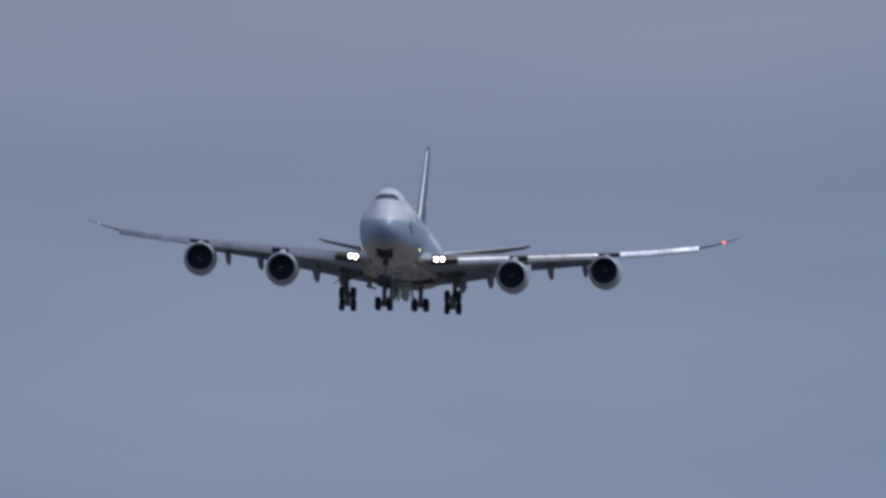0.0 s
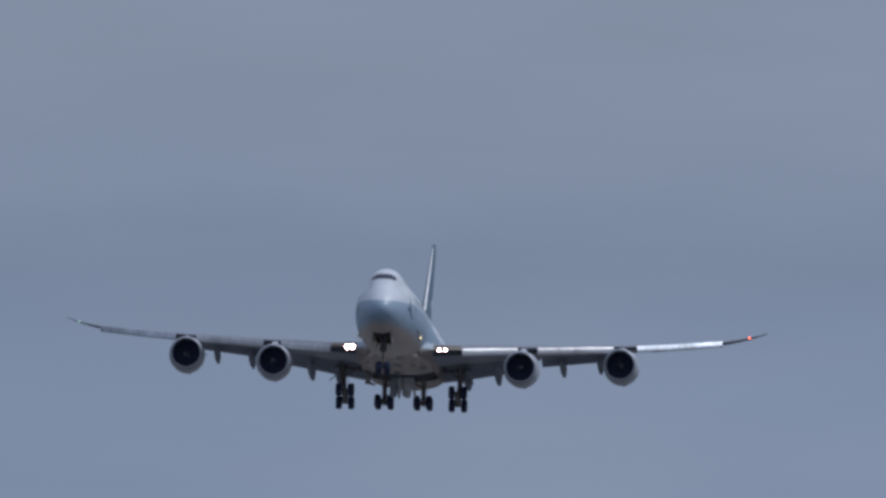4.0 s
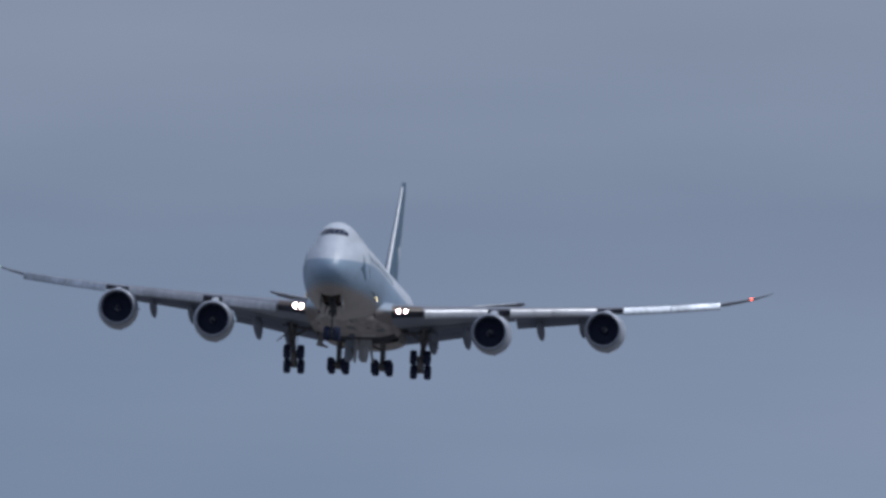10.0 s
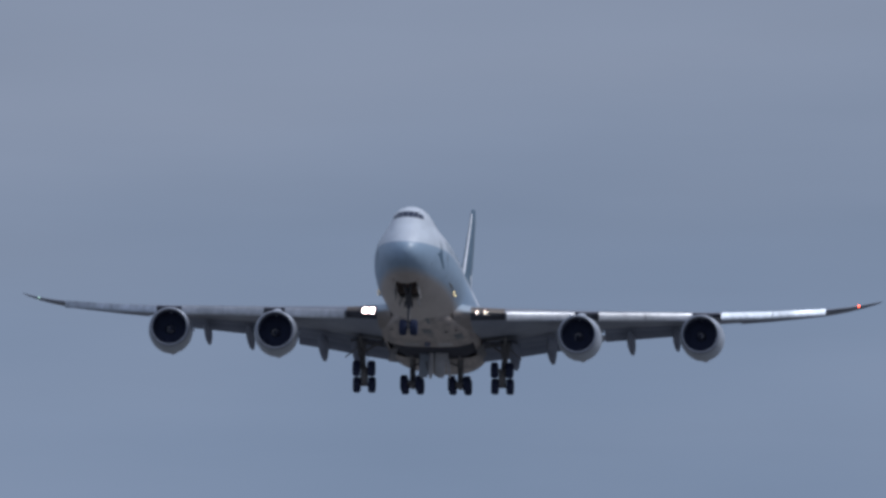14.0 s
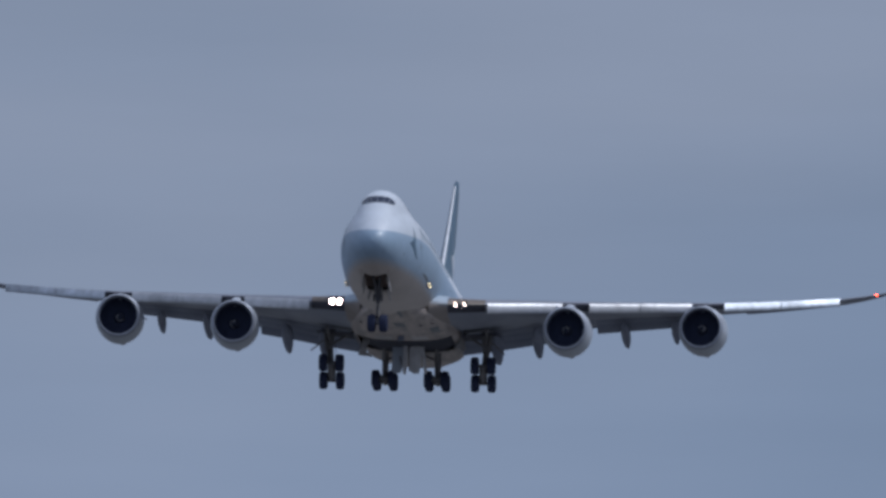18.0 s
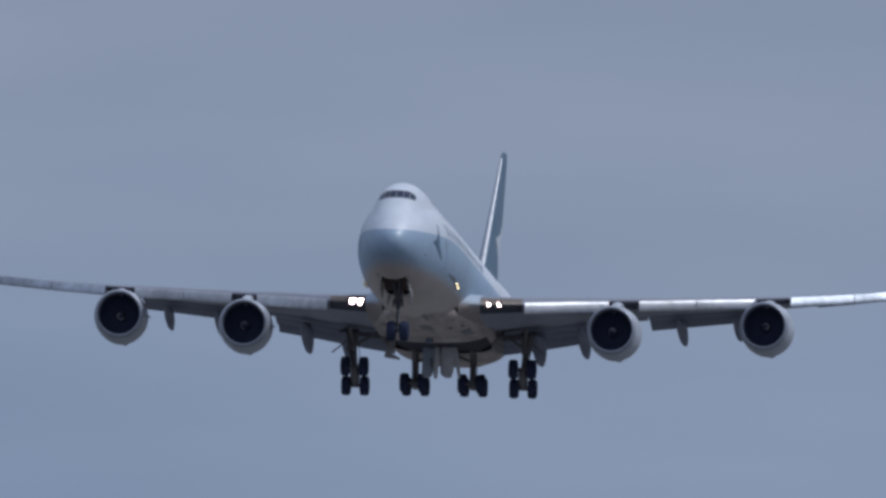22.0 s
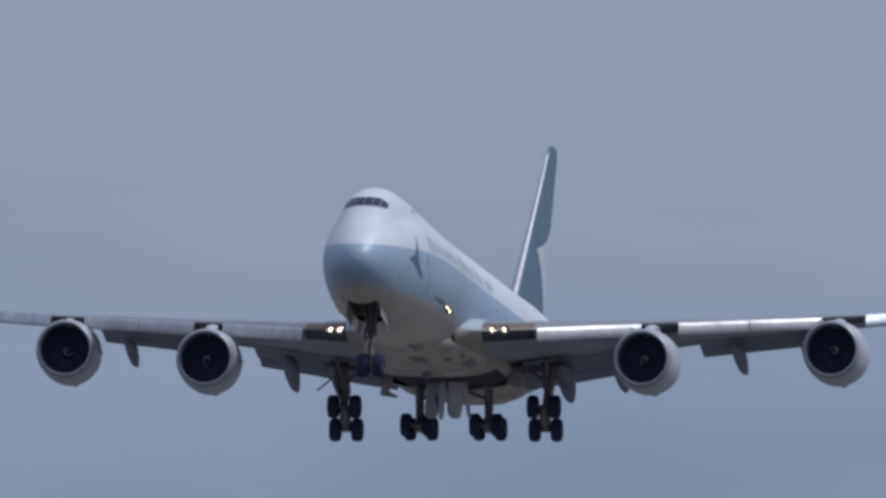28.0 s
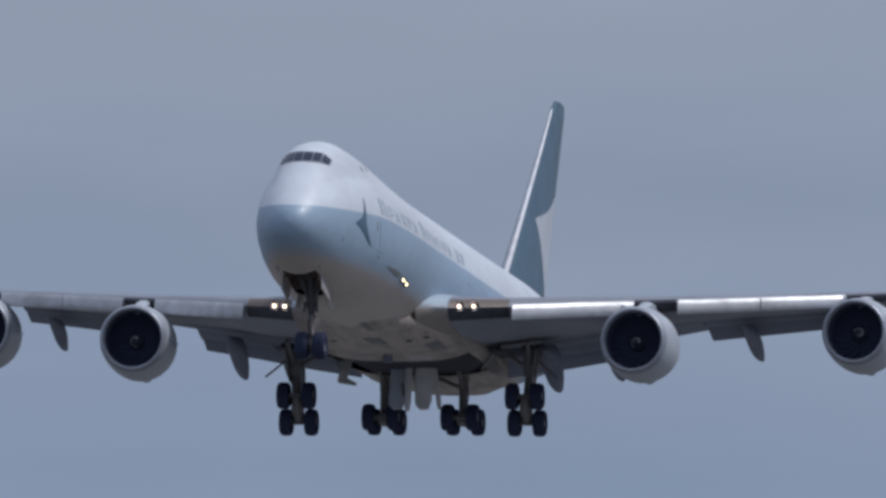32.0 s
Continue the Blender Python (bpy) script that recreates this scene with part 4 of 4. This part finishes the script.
# cooling inlets, outlets and panels on the belly
for s in (1, -1):
    for x, y in ((1.75, 23.6), (2.5, 23.9)):
        part("cooling_inlet", lathe("cooling_inlet", [(0.001, -0.02), (0.16, -0.015), (0.20, 0.03)], 16, "z"), M_WELL, belly, "dark cooling inlet", pose(s * x, y, belly_low(x, y) - 0.01, 0, 0, 0))
    part("keel_panel", slab("keel_panel", [(-0.8, -0.6), (0.8, -0.6), (0.8, 0.6), (-0.8, 0.6)], 0.03, lambda u, v, w_, s=s: (s * (1.3 + v), 29.2 + u, belly_low(1.3 + v, 29.2 + u) - 0.012 + w_), 0.03), M_FAIRING, belly, "grey access panel")

for x, y, a, b in ((0.34, 22.6, 0.42, 1.0), (2.6, 26.2, 0.34, 1.1), (0.70, 18.2, 0.16, 1.3)):
    part("outlet_panel", slab("outlet_panel", [(-a, -b), (a * 0.8, -b * 0.8), (a, b), (-a * 0.7, b * 0.8)], 0.03, lambda u, v, w_, x=x, y=y: (x + u, y + v, belly_low(x + u, y + v) - 0.02 + w_), 0.03), M_SEAM, belly, "dark cooling outlet panel")

# beacon under the belly: a lamp in an added turning drum with one window, an added fixed screen behind it
def drum(name, radius, thick, low, high, first, last, floor):
    """An upright part ring from the angle first to last in degrees, 0 being forward, with a floor if asked."""
    rr = []
    for i in range(25):
        a = radians(first + (last - first) * i / 24)
        u, v = math.sin(a), -math.cos(a)
        inner, outer = radius - thick, radius
        low_in = (0.0, 0.0, low) if floor else (inner * u, inner * v, low)
        rr.append([low_in, (outer * u, outer * v, low), (outer * u, outer * v, high), (inner * u, inner * v, high), (inner * u, inner * v, low + 0.01)])
    return mesh_of(name, *bridge(rr), 30)


beacon = part("beacon", lathe("beacon", [(0.27, 0.14), (0.27, -0.03), (0.20, -0.05), (0.001, -0.05)], 24, "z"), M_FLAP, aircraft, "beacon in a grey housing under the belly", pose(0, 28.0, -3.40))
# screen, plate and drum are added to hide the lamp except for one flash
part("housing", drum("housing", 0.245, 0.015, -0.37, -0.02, 85, 275, False), M_FLAP, beacon, "grey screen added to block the lamp's light aft")
part("beacon_lamp", lathe("beacon_lamp", [(0.001, -0.12), (0.10, -0.08), (0.15, 0.0), (0.10, 0.06), (0.001, 0.08)], 20), M_BEACON, beacon, "red beacon lamp", pose(0, 0, -0.20))
part("light_block_plate", lathe("light_block_plate", [(0.001, -0.372), (0.25, -0.372), (0.25, -0.385), (0.001, -0.39)], 24, "z"), M_FLAP, beacon)
shutter = part("shutter", drum("shutter", 0.215, 0.012, -0.37, -0.03, 62, 298, True), M_FLAP, beacon, "grey turning drum with one window, added to time the flash", pose(0, 0, 0, 0, 0, 180))

# wheel wells behind the belly bulge: a dark block painted for their shade
section = ((-3.35, -2.2), (-3.35, -2.70), (-2.2, -3.255), (2.2, -3.255), (3.35, -2.70), (3.35, -2.2))
part("wheel_well", mesh_of("wheel_well", *bridge([[(x * k, y, z) for x, z in section] for y, k in ((30.3, 0.96), (31.5, 1.0), (38.0, 1.0), (41.0, 0.75))]), 30), M_WELL, belly, "dark block painted for the shade in the open main wheel wells")



def motions():
    walk(aircraft, [
        (0, pose(-406.14, 4343.27, 255.64, -1.316, 2.163, 2.064)),
        (0.5, pose(-406.10, 4305.62, 253.58, -1.514, 1.888, 2.137)),
        (1, pose(-406.09, 4267.97, 251.55, -1.768, 1.543, 2.167)),
        (1.5, pose(-406.11, 4230.31, 249.56, -2.084, 1.193, 2.120)),
        (2, pose(-406.12, 4192.65, 247.56, -2.396, 1.068, 2.103)),
        (2.5, pose(-406.11, 4155.00, 245.54, -2.673, 1.251, 2.106)),
        (3, pose(-406.11, 4117.34, 243.46, -2.827, 1.754, 2.085)),
        (3.5, pose(-406.12, 4079.68, 241.34, -2.905, 1.959, 2.045)),
        (5.5, pose(-406.45, 3929.02, 233.02, -3.533, 0.515, 1.499)),
        (6, pose(-406.48, 3891.35, 230.99, -3.777, -0.242, 1.482)),
        (6.5, pose(-406.49, 3853.69, 228.96, -4.016, -1.044, 1.521)),
        (7, pose(-406.45, 3816.02, 226.82, -4.062, -1.470, 1.622)),
        (7.5, pose(-406.41, 3778.33, 224.56, -3.875, -1.119, 1.681)),
        (8, pose(-406.35, 3740.64, 222.21, -3.502, -0.251, 1.722)),
        (8.5, pose(-406.32, 3702.95, 219.80, -3.024, 0.857, 1.733)),
        (9, pose(-406.28, 3665.25, 217.38, -2.531, 1.754, 1.767)),
        (9.5, pose(-406.24, 3627.56, 215.03, -2.169, 2.504, 1.834)),
        (10, pose(-406.22, 3589.87, 212.81, -2.061, 2.978, 1.848)),
        (10.5, pose(-406.17, 3552.18, 210.71, -2.165, 3.279, 1.924)),
        (11, pose(-406.11, 3514.50, 208.71, -2.485, 3.186, 2.035)),
        (11.5, pose(-406.03, 3476.82, 206.83, -3.005, 2.968, 2.172)),
        (12, pose(-405.93, 3439.14, 204.97, -3.577, 2.584, 2.354)),
        (12.5, pose(-405.85, 3401.46, 203.11, -4.146, 2.198, 2.505)),
        (13, pose(-405.81, 3363.77, 201.22, -4.663, 1.857, 2.608)),
        (13.5, pose(-405.76, 3326.08, 199.25, -5.026, 1.490, 2.727)),
        (14, pose(-405.71, 3288.38, 197.19, -5.225, 1.072, 2.857)),
        (14.5, pose(-405.68, 3250.66, 195.03, -5.214, 0.956, 2.910)),
        (16.5, pose(-405.64, 3099.70, 185.94, -4.336, 2.350, 2.905)),
        (17, pose(-405.65, 3061.95, 183.73, -4.248, 2.343, 2.886)),
        (17.5, pose(-405.61, 3024.20, 181.61, -4.316, 1.963, 2.992)),
        (18, pose(-405.54, 2986.46, 179.53, -4.462, 1.475, 3.151)),
        (18.5, pose(-405.48, 2948.70, 177.45, -4.603, 1.117, 3.304)),
        (19, pose(-405.44, 2910.94, 175.37, -4.758, 0.864, 3.399)),
        (19.5, pose(-405.42, 2873.17, 173.26, -4.840, 0.819, 3.433)),
        (20, pose(-405.43, 2835.39, 171.09, -4.819, 0.834, 3.403)),
        (20.5, pose(-405.47, 2797.59, 168.82, -4.601, 1.288, 3.307)),
        (21, pose(-405.51, 2759.77, 166.47, -4.231, 1.699, 3.204)),
        (21.5, pose(-405.57, 2721.94, 164.06, -3.761, 1.677, 3.092)),
        (22, pose(-405.65, 2684.10, 161.66, -3.294, 1.417, 2.974)),
        (22.5, pose(-405.70, 2646.26, 159.31, -2.922, 1.079, 2.898)),
        (23, pose(-405.75, 2608.42, 157.10, -2.804, 0.399, 2.851)),
        (23.5, pose(-405.82, 2570.58, 155.06, -3.038, -0.776, 2.770)),
        (24, pose(-405.86, 2532.73, 153.14, -3.479, -1.488, 2.735)),
        (24.5, pose(-405.90, 2494.88, 151.22, -3.946, -1.624, 2.690)),
        (25, pose(-405.96, 2457.01, 149.26, -4.321, -1.479, 2.584)),
        (25.5, pose(-406.01, 2419.12, 147.19, -4.488, -1.394, 2.469)),
        (27.5, pose(-406.21, 2267.35, 138.12, -3.628, 0.184, 1.966)),
        (28, pose(-406.23, 2229.36, 135.66, -3.033, 0.524, 1.921)),
        (28.5, pose(-406.27, 2191.36, 133.10, -2.271, 0.760, 1.832)),
        (29, pose(-406.29, 2153.34, 130.62, -1.634, 0.847, 1.794)),
        (29.5, pose(-406.31, 2115.30, 128.34, -1.412, 1.298, 1.763)),
        (30, pose(-406.32, 2077.26, 126.28, -1.593, 1.394, 1.724)),
        (30.5, pose(-406.32, 2039.19, 124.33, -1.968, 1.293, 1.717)),
        (31, pose(-406.29, 2001.11, 122.38, -2.374, 1.195, 1.773)),
        (31.5, pose(-406.24, 1963.00, 120.48, -2.860, 0.971, 1.880)),
        (32, pose(-406.20, 1924.86, 118.58, -3.340, 0.744, 1.965)),
    ])
    # the beacon's drum turns its window forward once
    turns = [(0.0, 180), (20.90, 180), (20.93, 120), (20.965, 60), (21.0, 0), (21.035, -60), (21.07, -120), (21.1, -180), (32.0, -180)]
    walk(shutter, [(t, pose(0, 0, 0, 0, 0, a)) for t, a in turns])


motions()
